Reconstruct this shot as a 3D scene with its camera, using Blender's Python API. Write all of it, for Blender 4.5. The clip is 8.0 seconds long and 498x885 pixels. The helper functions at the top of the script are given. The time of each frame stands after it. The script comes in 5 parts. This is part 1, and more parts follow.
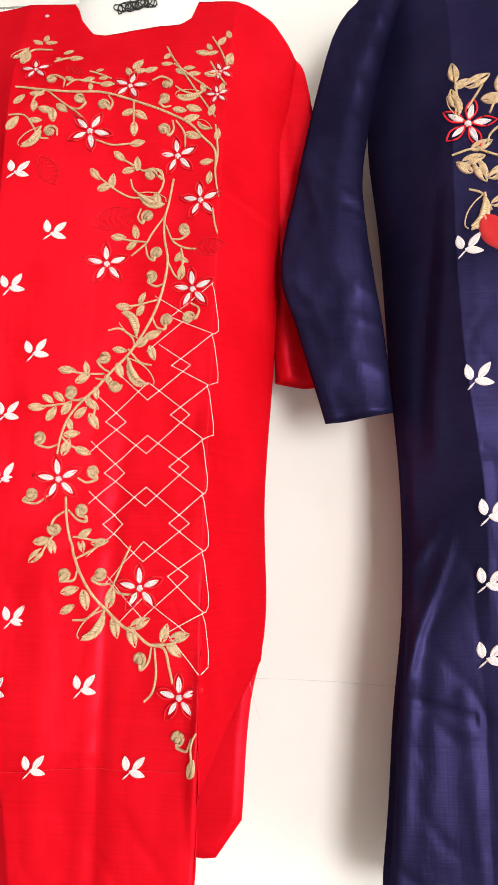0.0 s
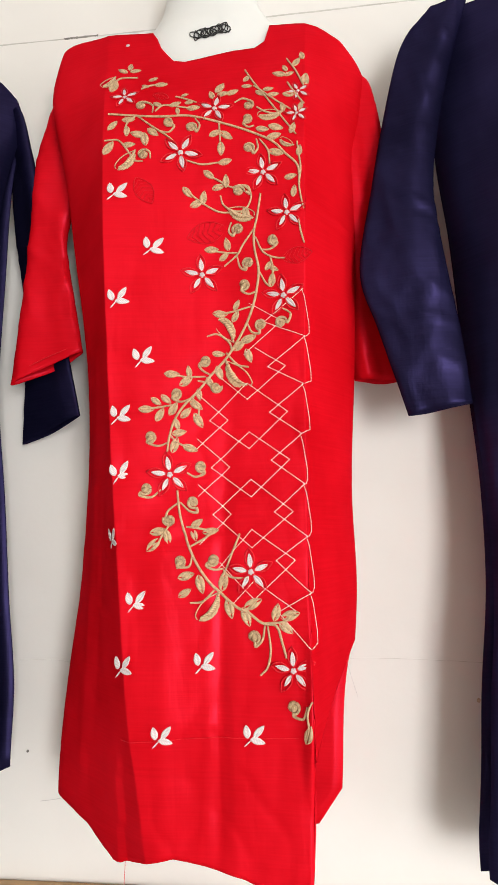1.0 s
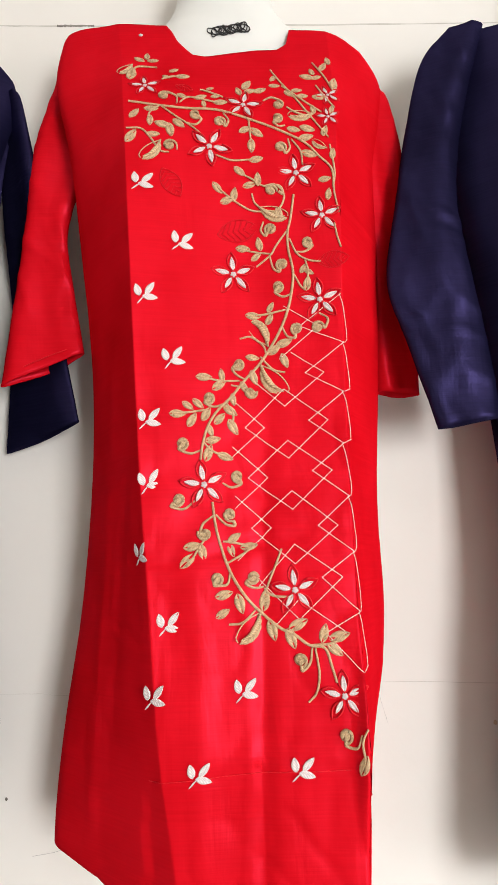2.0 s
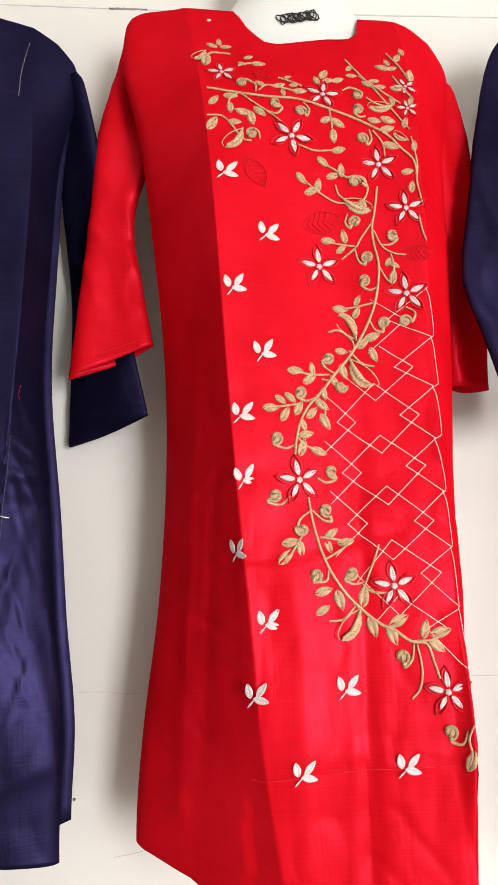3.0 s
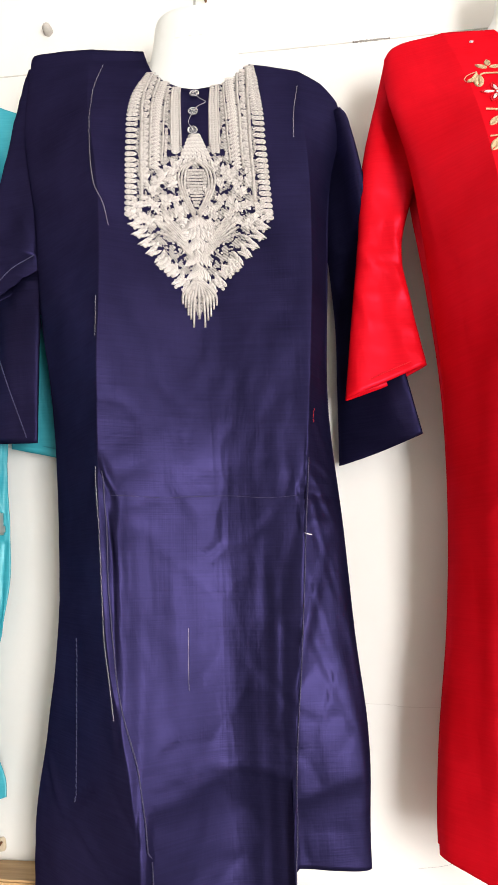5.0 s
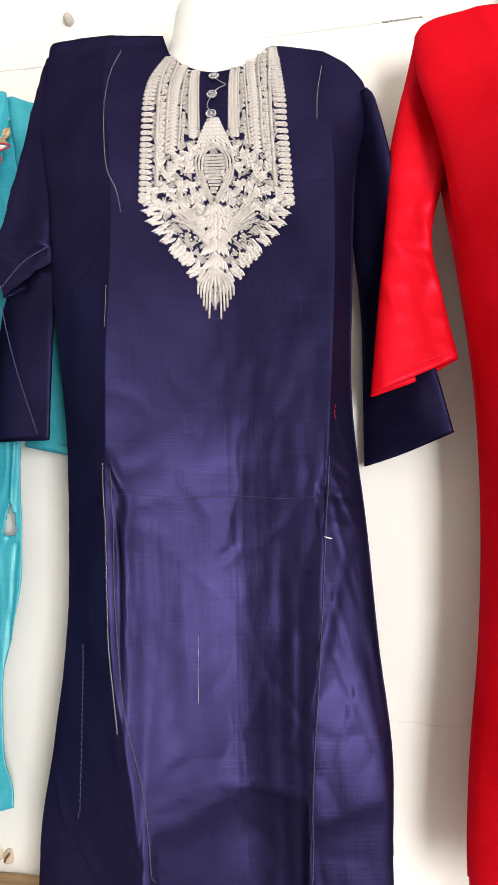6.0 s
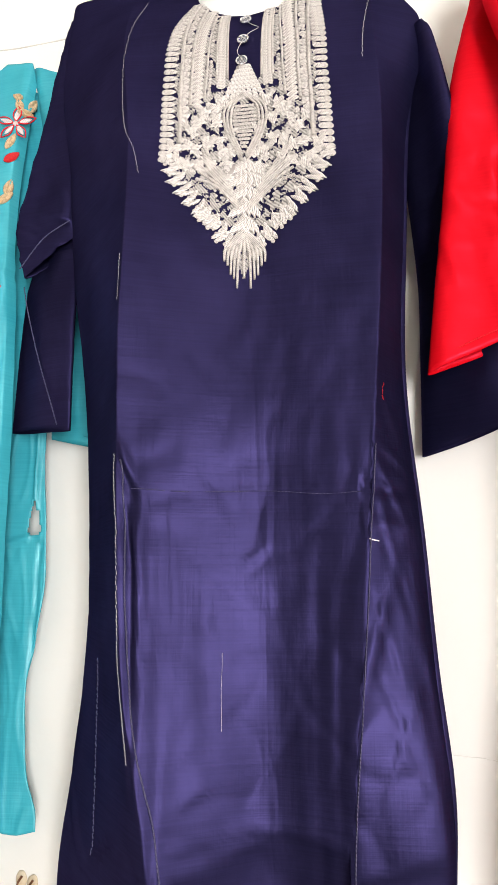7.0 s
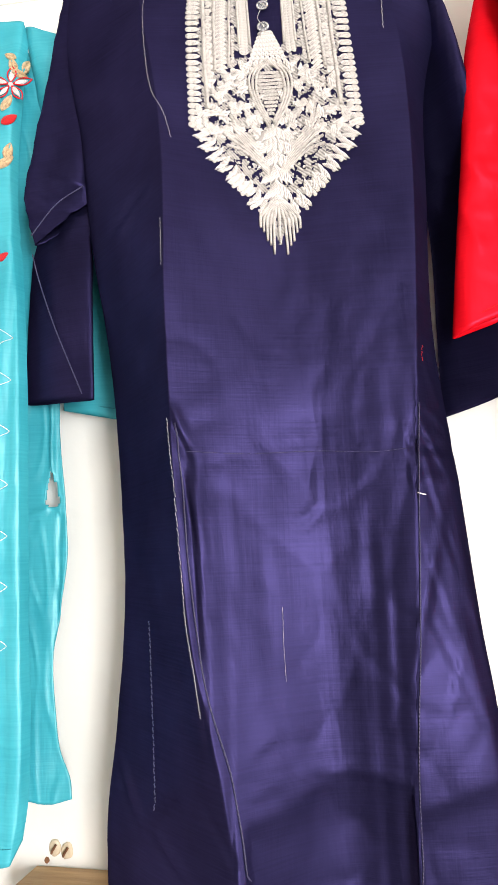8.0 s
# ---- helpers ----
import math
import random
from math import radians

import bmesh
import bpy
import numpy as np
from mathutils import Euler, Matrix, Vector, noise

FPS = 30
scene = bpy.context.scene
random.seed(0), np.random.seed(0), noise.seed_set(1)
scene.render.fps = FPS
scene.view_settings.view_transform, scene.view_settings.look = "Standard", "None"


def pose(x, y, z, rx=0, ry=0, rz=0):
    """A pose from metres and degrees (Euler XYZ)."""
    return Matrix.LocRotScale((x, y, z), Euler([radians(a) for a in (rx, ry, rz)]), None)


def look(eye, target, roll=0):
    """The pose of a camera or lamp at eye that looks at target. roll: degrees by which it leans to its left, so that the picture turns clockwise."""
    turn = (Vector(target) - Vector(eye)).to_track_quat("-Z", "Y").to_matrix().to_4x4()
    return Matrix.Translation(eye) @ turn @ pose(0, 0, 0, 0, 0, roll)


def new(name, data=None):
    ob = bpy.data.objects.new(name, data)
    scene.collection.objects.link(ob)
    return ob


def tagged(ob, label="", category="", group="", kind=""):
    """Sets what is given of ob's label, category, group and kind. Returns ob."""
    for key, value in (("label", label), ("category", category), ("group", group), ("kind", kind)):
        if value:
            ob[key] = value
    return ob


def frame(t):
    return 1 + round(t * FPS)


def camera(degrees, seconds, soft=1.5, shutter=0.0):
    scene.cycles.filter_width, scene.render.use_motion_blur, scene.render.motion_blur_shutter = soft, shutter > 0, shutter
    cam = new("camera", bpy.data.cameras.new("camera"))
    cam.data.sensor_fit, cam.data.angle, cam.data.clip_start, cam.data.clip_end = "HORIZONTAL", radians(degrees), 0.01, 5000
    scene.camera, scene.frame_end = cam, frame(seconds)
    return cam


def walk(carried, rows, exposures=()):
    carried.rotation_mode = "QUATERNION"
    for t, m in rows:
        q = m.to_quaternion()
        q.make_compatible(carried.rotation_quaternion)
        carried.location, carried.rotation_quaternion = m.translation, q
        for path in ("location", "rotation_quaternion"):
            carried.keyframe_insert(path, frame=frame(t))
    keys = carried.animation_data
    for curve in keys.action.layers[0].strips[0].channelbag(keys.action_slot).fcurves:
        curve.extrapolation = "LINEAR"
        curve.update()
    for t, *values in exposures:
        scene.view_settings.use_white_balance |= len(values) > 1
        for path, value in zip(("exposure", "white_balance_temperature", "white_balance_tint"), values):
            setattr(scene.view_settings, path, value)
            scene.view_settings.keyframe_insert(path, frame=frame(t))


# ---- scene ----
cam = camera(40.4, 8.0)
METRES, EYE, TILT, LEAN, TURN = 1.05, 1.45, 8.0, 0.0, 6.0
ROWS = [
    (0.0, 0.0, 0.0, 0.0, 0.0, 0.0, 0.0),
    (0.5, -0.0521, -0.0303, -0.0007, -0.0, -0.29, 0.12),
    (1.0, -0.0954, -0.0677, -0.0064, 1.78, 0.07, 1.86),
    (2.5, -0.3435, 0.0197, -0.0296, -9.11, 2.85, 0.67),
    (3.0, -0.4044, 0.0247, -0.0215, -8.68, 1.63, 0.78),
    (3.5, -0.4833, 0.005, -0.0122, -6.01, 2.73, 0.58),
    (4.0, -0.5387, -0.0036, -0.0053, -2.09, 2.76, 1.21),
    (4.5, -0.5899, -0.0039, -0.0066, 1.06, 2.64, 1.24),
    (5.0, -0.6127, 0.0055, -0.0068, 2.64, 2.74, 1.43),
    (6.5, -0.5718, 0.1208, -0.0237, 8.83, 3.53, 0.78),
    (7.0, -0.557, 0.1852, -0.025, 12.0, 3.43, 1.05),
    (7.5, -0.572, 0.195, -0.0347, 10.82, 1.98, 1.4),
    (8.0, -0.691, 0.1451, -0.0402, 5.68, 1.46, 2.69),
]
EXPOSURES = [(0.0, -0.25), (1.0, -0.5), (2.5, -0.45), (3.5, -0.27), (4.0, -0.14), (4.5, 0.05), (5.0, 0.14), (6.5, 0.14), (8.0, 0.48)]

walk(cam, [(t, pose(0, 0, EYE, TILT, LEAN, TURN) @ pose(METRES * x, METRES * y, METRES * z, 90 + pitch, roll, yaw)) for t, x, y, z, yaw, pitch, roll in ROWS], EXPOSURES)

# ---- daylight through the shop front ----
world = bpy.data.worlds.new("sky")
scene.world = world
world.use_nodes = True
sky = world.node_tree.nodes.new("ShaderNodeTexSky")
sky.sky_type, sky.sun_disc = "NISHITA", False
sky.sun_elevation, sky.sun_rotation = radians(42), radians(150)
world.node_tree.links.new(sky.outputs["Color"], world.node_tree.nodes["Background"].inputs["Color"])
world.node_tree.nodes["Background"].inputs["Strength"].default_value = 0.12


def window_light(name, place, target, sx, sy, watts, colour):
    lamp = bpy.data.lights.new(name, "AREA")
    lamp.shape, lamp.size, lamp.size_y, lamp.energy, lamp.color = "RECTANGLE", sx, sy, watts, colour
    ob = new(name, lamp)
    ob.matrix_world = look(place, target)
    return ob


window_light("shop_front_daylight", (2.32, -0.45, 0.92), (-0.6, -0.1, 0.85), 2.2, 1.6, 58, (1.0, 0.985, 0.96))
window_light("doorway_daylight", (1.7, -3.35, 1.1), (-0.5, 0.4, 1.0), 1.2, 2.0, 226, (1.0, 0.99, 0.975))


# ---- materials ----
def material(name, rough=0.6, metal=0.0, spec=0.5):
    m = bpy.data.materials.new(name)
    m.use_nodes = True
    b = m.node_tree.nodes["Principled BSDF"]
    b.inputs["Roughness"].default_value, b.inputs["Metallic"].default_value = rough, metal
    b.inputs["Specular IOR Level"].default_value = spec
    return m, m.node_tree.nodes, m.node_tree.links, b


def ramp(nodes, stops):
    r = nodes.new("ShaderNodeValToRGB")
    e = r.color_ramp.elements
    e[0].position, e[0].color = stops[0][0], (*stops[0][1], 1)
    e[1].position, e[1].color = stops[-1][0], (*stops[-1][1], 1)
    for p, c in stops[1:-1]:
        n = e.new(p)
        n.color = (*c, 1)
    return r


def satin(name, dark, base, rough=0.42, sheen=0.0, weave=0.12, spec=0.5, tint=None, glint=None, crease=0.0):
    """Cotton-satin cloth: thread weave, slight slubs and handling marks."""
    m, nodes, links, b = material(name, rough, 0.0, spec)
    co = nodes.new("ShaderNodeTexCoord")
    blot = nodes.new("ShaderNodeTexNoise")
    blot.inputs["Scale"].default_value, blot.inputs["Detail"].default_value = 9.0, 4.0
    links.new(co.outputs["Object"], blot.inputs["Vector"])
    stretch = nodes.new("ShaderNodeMapping")
    stretch.inputs["Scale"].default_value = (260, 260, 9)
    links.new(co.outputs["Object"], stretch.inputs["Vector"])
    slub = nodes.new("ShaderNodeTexNoise")
    slub.inputs["Scale"].default_value = 1.0
    links.new(stretch.outputs["Vector"], slub.inputs["Vector"])
    across = nodes.new("ShaderNodeMapping")
    across.inputs["Scale"].default_value = (12, 12, 420)
    links.new(co.outputs["Object"], across.inputs["Vector"])
    weft = nodes.new("ShaderNodeTexNoise")
    weft.inputs["Scale"].default_value = 1.0
    links.new(across.outputs["Vector"], weft.inputs["Vector"])
    mix = nodes.new("ShaderNodeMath")
    mix.operation = "MULTIPLY_ADD"
    mix.inputs[1].default_value = 0.35
    links.new(weft.outputs["Fac"], mix.inputs[0])
    links.new(blot.outputs["Fac"], mix.inputs[2])
    r = ramp(nodes, [(0.35, dark), (0.95, base)])
    links.new(mix.outputs["Value"], r.inputs["Fac"])
    links.new(r.outputs["Color"], b.inputs["Base Color"])
    add = nodes.new("ShaderNodeMath")
    links.new(slub.outputs["Fac"], add.inputs[0])
    links.new(weft.outputs["Fac"], add.inputs[1])
    bump = nodes.new("ShaderNodeBump")
    bump.inputs["Strength"].default_value, bump.inputs["Distance"].default_value = weave, 0.002
    links.new(add.outputs["Value"], bump.inputs["Height"])
    hang = nodes.new("ShaderNodeMapping")
    hang.inputs["Scale"].default_value, hang.inputs["Rotation"].default_value = (1.0, 1.0, 0.28), (0, radians(6), 0)
    links.new(co.outputs["Object"], hang.inputs["Vector"])
    rumple = nodes.new("ShaderNodeTexNoise")
    rumple.inputs["Scale"].default_value, rumple.inputs["Detail"].default_value, rumple.inputs["Distortion"].default_value = 16.0, 4.0, 0.5
    links.new(hang.outputs["Vector"], rumple.inputs["Vector"])
    folds = nodes.new("ShaderNodeBump")
    folds.inputs["Strength"].default_value, folds.inputs["Distance"].default_value = crease, 0.014
    links.new(rumple.outputs["Fac"], folds.inputs["Height"])
    links.new(folds.outputs["Normal"], bump.inputs["Normal"])
    links.new(bump.outputs["Normal"], b.inputs["Normal"])
    if glint:
        gloss, both = nodes.new("ShaderNodeBsdfGlossy"), nodes.new("ShaderNodeAddShader")
        gloss.inputs["Roughness"].default_value = rough
        lustre = ramp(nodes, [(0.42, tuple(0.62 * c for c in glint)), (0.95, tuple(1.32 * c for c in glint))])
        links.new(mix.outputs["Value"], lustre.inputs["Fac"])
        links.new(lustre.outputs["Color"], gloss.inputs["Color"])
        links.new(bump.outputs["Normal"], gloss.inputs["Normal"])
        links.new(b.outputs["BSDF"], both.inputs[0])
        links.new(gloss.outputs["BSDF"], both.inputs[1])
        links.new(both.outputs["Shader"], nodes["Material Output"].inputs["Surface"])
    if sheen:
        b.inputs["Sheen Weight"].default_value, b.inputs["Sheen Roughness"].default_value = sheen, 0.4
        b.inputs["Sheen Tint"].default_value = (*(tint or base), 1)
    return m


def thread(name, dark, base, rough=0.5, spec=0.4, pitch=900, patch=160):
    """Embroidery thread: fine parallel stitches over a slightly uneven colour."""
    m, nodes, links, b = material(name, rough, 0.0, spec)
    co = nodes.new("ShaderNodeTexCoord")
    wave = nodes.new("ShaderNodeTexWave")
    wave.bands_direction = "DIAGONAL"
    wave.inputs["Scale"].default_value, wave.inputs["Distortion"].default_value = pitch / 6.283, 1.5
    wave.inputs["Detail"].default_value = 1.0
    links.new(co.outputs["Object"], wave.inputs["Vector"])
    blot = nodes.new("ShaderNodeTexNoise")
    blot.inputs["Scale"].default_value = patch
    links.new(co.outputs["Object"], blot.inputs["Vector"])
    mix = nodes.new("ShaderNodeMath")
    mix.operation = "MULTIPLY_ADD"
    mix.inputs[1].default_value = 0.45
    links.new(wave.outputs["Fac"], mix.inputs[0])
    links.new(blot.outputs["Fac"], mix.inputs[2])
    r = ramp(nodes, [(0.3, dark), (0.9, base)])
    links.new(mix.outputs["Value"], r.inputs["Fac"])
    links.new(r.outputs["Color"], b.inputs["Base Color"])
    bump = nodes.new("ShaderNodeBump")
    bump.inputs["Strength"].default_value, bump.inputs["Distance"].default_value = 0.5, 0.001
    links.new(wave.outputs["Fac"], bump.inputs["Height"])
    links.new(bump.outputs["Normal"], b.inputs["Normal"])
    return m


def painted(name, low, high, rough, scale=2.2, relief=0.25, grain=70, stretch=(1, 1, 1), spec=0.3):
    m, nodes, links, b = material(name, rough, 0.0, spec)
    co = nodes.new("ShaderNodeTexCoord")
    mp = nodes.new("ShaderNodeMapping")
    mp.inputs["Scale"].default_value = stretch
    links.new(co.outputs["Object"], mp.inputs["Vector"])
    big = nodes.new("ShaderNodeTexNoise")
    big.inputs["Scale"].default_value, big.inputs["Detail"].default_value = scale, 6.0
    links.new(mp.outputs["Vector"], big.inputs["Vector"])
    r = ramp(nodes, [(0.3, low), (0.62, high)])
    links.new(big.outputs["Fac"], r.inputs["Fac"])
    links.new(r.outputs["Color"], b.inputs["Base Color"])
    small = nodes.new("ShaderNodeTexNoise")
    small.inputs["Scale"].default_value, small.inputs["Detail"].default_value = grain, 5.0
    links.new(mp.outputs["Vector"], small.inputs["Vector"])
    bump = nodes.new("ShaderNodeBump")
    bump.inputs["Strength"].default_value, bump.inputs["Distance"].default_value = relief, 0.002
    links.new(small.outputs["Fac"], bump.inputs["Height"])
    links.new(bump.outputs["Normal"], b.inputs["Normal"])
    return m


RED = satin("red_satin", (0.48, 0.0022, 0.006), (0.60, 0.0035, 0.010), 0.40, weave=0.06, spec=0.0, glint=(0.070, 0.005, 0.011), crease=0.16)
NAVY = satin("navy_satin", (0.0030, 0.0029, 0.0095), (0.0050, 0.0048, 0.017), 0.45, weave=0.10, spec=0.0, glint=(0.0158, 0.0128, 0.0405), crease=0.14)
TEAL = satin("turquoise_satin", (0.024, 0.28, 0.36), (0.045, 0.37, 0.45), 0.42, weave=0.06, spec=0.0, glint=(0.05, 0.07, 0.07), crease=0.35)
GOLD = thread("gold_thread", (0.34, 0.20, 0.09), (0.68, 0.49, 0.29), 0.42, 0.5, 2600)
WHITE = thread("white_thread", (0.62, 0.55, 0.55), (0.88, 0.82, 0.80), 0.5, 0.4)
SILVER = thread("silver_thread", (0.18, 0.165, 0.155), (0.58, 0.535, 0.505), 0.4, 0.6, 1500)
GOLD_STITCH = thread("gold_stitch", (0.17, 0.085, 0.032), (0.70, 0.50, 0.29), 0.42, 0.5, 56, 6)
WHITE_STITCH = thread("white_stitch", (0.50, 0.42, 0.42), (0.76, 0.69, 0.68), 0.5, 0.4, 34, 4)
SILVER_STITCH = thread("silver_stitch", (0.07, 0.062, 0.06), (0.68, 0.63, 0.60), 0.38, 0.6, 24, 6)
CRIMSON = thread("red_thread", (0.30, 0.004, 0.014), (0.52, 0.008, 0.02), 0.45, 0.4)
TACK = thread("tacking_thread", (0.34, 0.33, 0.34), (0.58, 0.55, 0.54), 0.6, 0.3)
PLASTIC = painted("white_plastic", (0.70, 0.71, 0.69), (0.76, 0.77, 0.75), 0.34, 5.0, 0.04, 40, spec=0.5)
PAINT = painted("wall_paint", (0.76, 0.735, 0.70), (0.83, 0.81, 0.778), 0.55, 1.6, 0.18, 55)
CRACKED = painted("crack_dirt", (0.10, 0.09, 0.08), (0.30, 0.28, 0.25), 0.9, 30.0)
FLOORING = painted("grey_brown_floor", (0.32, 0.295, 0.27), (0.42, 0.39, 0.36), 0.5, 1.5)
CEILING = painted("cream_panelling", (0.60, 0.57, 0.53), (0.70, 0.67, 0.62), 0.6, 1.0)
WOOD = painted("pine_plank", (0.36, 0.20, 0.08), (0.62, 0.40, 0.20), 0.5, 9.0, 0.3, 120, stretch=(0.6, 6, 6))
KNOT = painted("wood_knot", (0.16, 0.07, 0.02), (0.30, 0.14, 0.05), 0.5, 60.0)
RUST = painted("rusty_steel", (0.10, 0.04, 0.02), (0.22, 0.10, 0.05), 0.7, 80.0)
STAIN = painted("rust_stain", (0.50, 0.38, 0.24), (0.66, 0.56, 0.42), 0.7, 60.0)
INK = painted("black_marker", (0.008, 0.008, 0.008), (0.02, 0.02, 0.02), 0.4, 60.0)
STEEL = material("hook_steel", 0.35, 1.0)[0]
STEEL.node_tree.nodes["Principled BSDF"].inputs["Base Color"].default_value = (0.5, 0.5, 0.5, 1)
CLEAR = material("clear_plastic", 0.08, 0.0, 0.6)[0]
CLEAR.node_tree.nodes["Principled BSDF"].inputs["Base Color"].default_value = (0.75, 0.75, 0.8, 1)
CLEAR.node_tree.nodes["Principled BSDF"].inputs["Transmission Weight"].default_value = 0.8


# ---- building helpers ----
def mesh_from(name, verts, faces, mat, smooth=True):
    me = bpy.data.meshes.new(name)
    me.from_pydata([tuple(v) for v in verts], [], faces)
    me.materials.append(mat)
    if smooth:
        me.polygons.foreach_set("use_smooth", [True] * len(me.polygons))
    me.update()
    return me


def part(name, me, parent, label="", matrix=None):
    ob = new(name, me)
    ob.parent = parent
    if matrix is not None:
        ob.matrix_basis = matrix
    if label:
        ob["label"] = label
    return ob


def box(name, lo, hi, mat, bevel=0.0):
    bm = bmesh.new()
    bmesh.ops.create_cube(bm, size=1.0)
    for v in bm.verts:
        v.co = Vector([(a + b) / 2 + c * (b - a) for a, b, c in zip(lo, hi, v.co)])
    if bevel:
        bmesh.ops.bevel(bm, geom=bm.edges[:], offset=bevel, segments=2, affect="EDGES")
    me = bpy.data.meshes.new(name)
    bm.to_mesh(me)
    bm.free()
    me.materials.append(mat)
    return me


def spline(points, n):
    """Evenly spread points along a Catmull-Rom curve."""
    p = np.array(points, float)
    if len(p) == 2:
        return p[0] + (p[1] - p[0]) * np.linspace(0, 1, n)[:, None]
    q = np.vstack([2 * p[0] - p[1], p, 2 * p[-1] - p[-2]])
    out = []
    for s in np.linspace(0, len(p) - 1 - 1e-9, n):
        i = int(s)
        f = s - i
        a, b, c, d = q[i:i + 4]
        out.append(0.5 * (2 * b + (c - a) * f + (2 * a - 5 * b + 4 * c - d) * f * f + (3 * b - a - 3 * c + d) * f ** 3))
    return np.array(out)


def tube_mesh(name, path, radius, mat, sides=6):
    """A round cord along a 3D path; radius may be a list, one for each point."""
    path = np.array(path, float)
    n = len(path)
    rad = np.full(n, radius) if np.isscalar(radius) else np.array(radius)
    tan = np.gradient(path, axis=0)
    tan /= np.linalg.norm(tan, axis=1)[:, None] + 1e-12
    verts, faces = [], []
    for i in range(n):
        ref = np.array((0, -1, 0)) if abs(tan[i][1]) < 0.9 else np.array((1, 0, 0))
        a = np.cross(tan[i], ref)
        a /= np.linalg.norm(a)
        b = np.cross(a, tan[i])
        for k in range(sides):
            w = 2 * math.pi * k / sides
            verts.append(path[i] + rad[i] * (math.cos(w) * a + math.sin(w) * b))
    for i in range(n - 1):
        for k in range(sides):
            j = (k + 1) % sides
            faces.append((i * sides + k, i * sides + j, (i + 1) * sides + j, (i + 1) * sides + k))
    faces.append(tuple(range(sides)))
    faces.append(tuple(range((n - 1) * sides + sides - 1, (n - 1) * sides - 1, -1)))
    return mesh_from(name, verts, faces, mat)


def loft(name, rings, mat, n=40, steps=6, power=2.0):
    """A closed form through level ellipses (z, cx, rx, cy, ry)."""
    rows = spline(rings, (len(rings) - 1) * steps + 1)
    verts, faces = [], []
    for z, cx, rx, cy, ry in rows:
        for k in range(n):
            w = 2 * math.pi * k / n
            c, s = math.cos(w), math.sin(w)
            verts.append((cx + rx * math.copysign(abs(c) ** (2 / power), c), cy + ry * math.copysign(abs(s) ** (2 / power), s), z))
    for i in range(len(rows) - 1):
        for k in range(n):
            j = (k + 1) % n
            faces.append((i * n + k, i * n + j, (i + 1) * n + j, (i + 1) * n + k))
    faces.append(tuple(range(n - 1, -1, -1)))
    faces.append(tuple(range((len(rows) - 1) * n, len(rows) * n)))
    return mesh_from(name, verts, faces, mat)


# ---- the room ----
WALL = 1.085


def setting(name, me, label, category):
    return tagged(new(name, me), label, category, kind="structure")


setting("wall_north", box("wall_north", (-3.6, WALL, -0.1), (2.4, WALL + 0.2, 3.3), PAINT), "off-white painted plaster wall behind the hanging clothes", "wall")
setting("floor", box("floor", (-3.6, -3.4, -0.1), (2.4, WALL, 0.0), FLOORING), "plain grey-brown shop floor", "floor")
setting("ceiling", box("ceiling", (-3.6, -3.4, 3.2), (2.4, WALL, 3.3), CEILING), "plain cream panelled ceiling", "ceiling")
setting("wall_west", box("wall_west", (-3.8, -3.4, -0.1), (-3.6, WALL + 0.2, 3.3), PAINT), "plain off-white painted side wall", "wall")


def wall_with_opening(name, along, face, lo, hi, a, b, top, label):
    """A wall with one doorway from a to b, up to top."""
    def slab(p, q, z0, z1):
        if along == "x":
            return box(name, (p, face - 0.2, z0), (q, face, z1), CEILING)
        return box(name, (face, p, z0), (face + 0.2, q, z1), CEILING)
    bm = bmesh.new()
    for me in (slab(lo, a, -0.1, 3.3), slab(b, hi, -0.1, 3.3), slab(a, b, top, 3.3)):
        bm.from_mesh(me)
    me = bpy.data.meshes.new(name)
    bm.to_mesh(me)
    bm.free()
    me.materials.append(CEILING)
    return setting(name, me, label, "wall")


wall_with_opening("wall_east", "y", 2.4, -3.4, WALL + 0.2, -1.6, 0.7, 2.2, "cream side wall with a wide open shop front")
wall_with_opening("wall_south", "x", -3.4, -3.8, 2.6, 1.05, 2.35, 2.2, "cream wall with a wide open doorway")
setting("ground", box("ground", (-60, -60, -0.3), (60, 60, -0.12), FLOORING), "grey-brown concrete ground outside the shop", "ground")


# ---- garments ----
def along(table, z):
    """Value of a table of (height, value), smoothly between its rows."""
    t = sorted(table)
    zs = np.array([a for a, _ in t])
    vs = np.array([b for _, b in t])
    z = np.clip(z, zs[0], zs[-1])
    slope = np.gradient(vs, zs)
    i = np.clip(np.searchsorted(zs, z) - 1, 0, len(zs) - 2)
    h = zs[i + 1] - zs[i]
    f = (z - zs[i]) / h
    return ((1 + 2 * f) * (1 - f) ** 2 * vs[i] + f * (1 - f) ** 2 * h * slope[i] + f * f * (3 - 2 * f) * vs[i + 1] + f * f * (f - 1) * h * slope[i + 1])


TAPS = np.linspace(-1.6, 1.6, 15)
SHARE = (8 - np.abs(np.arange(15) - 7)) / 64


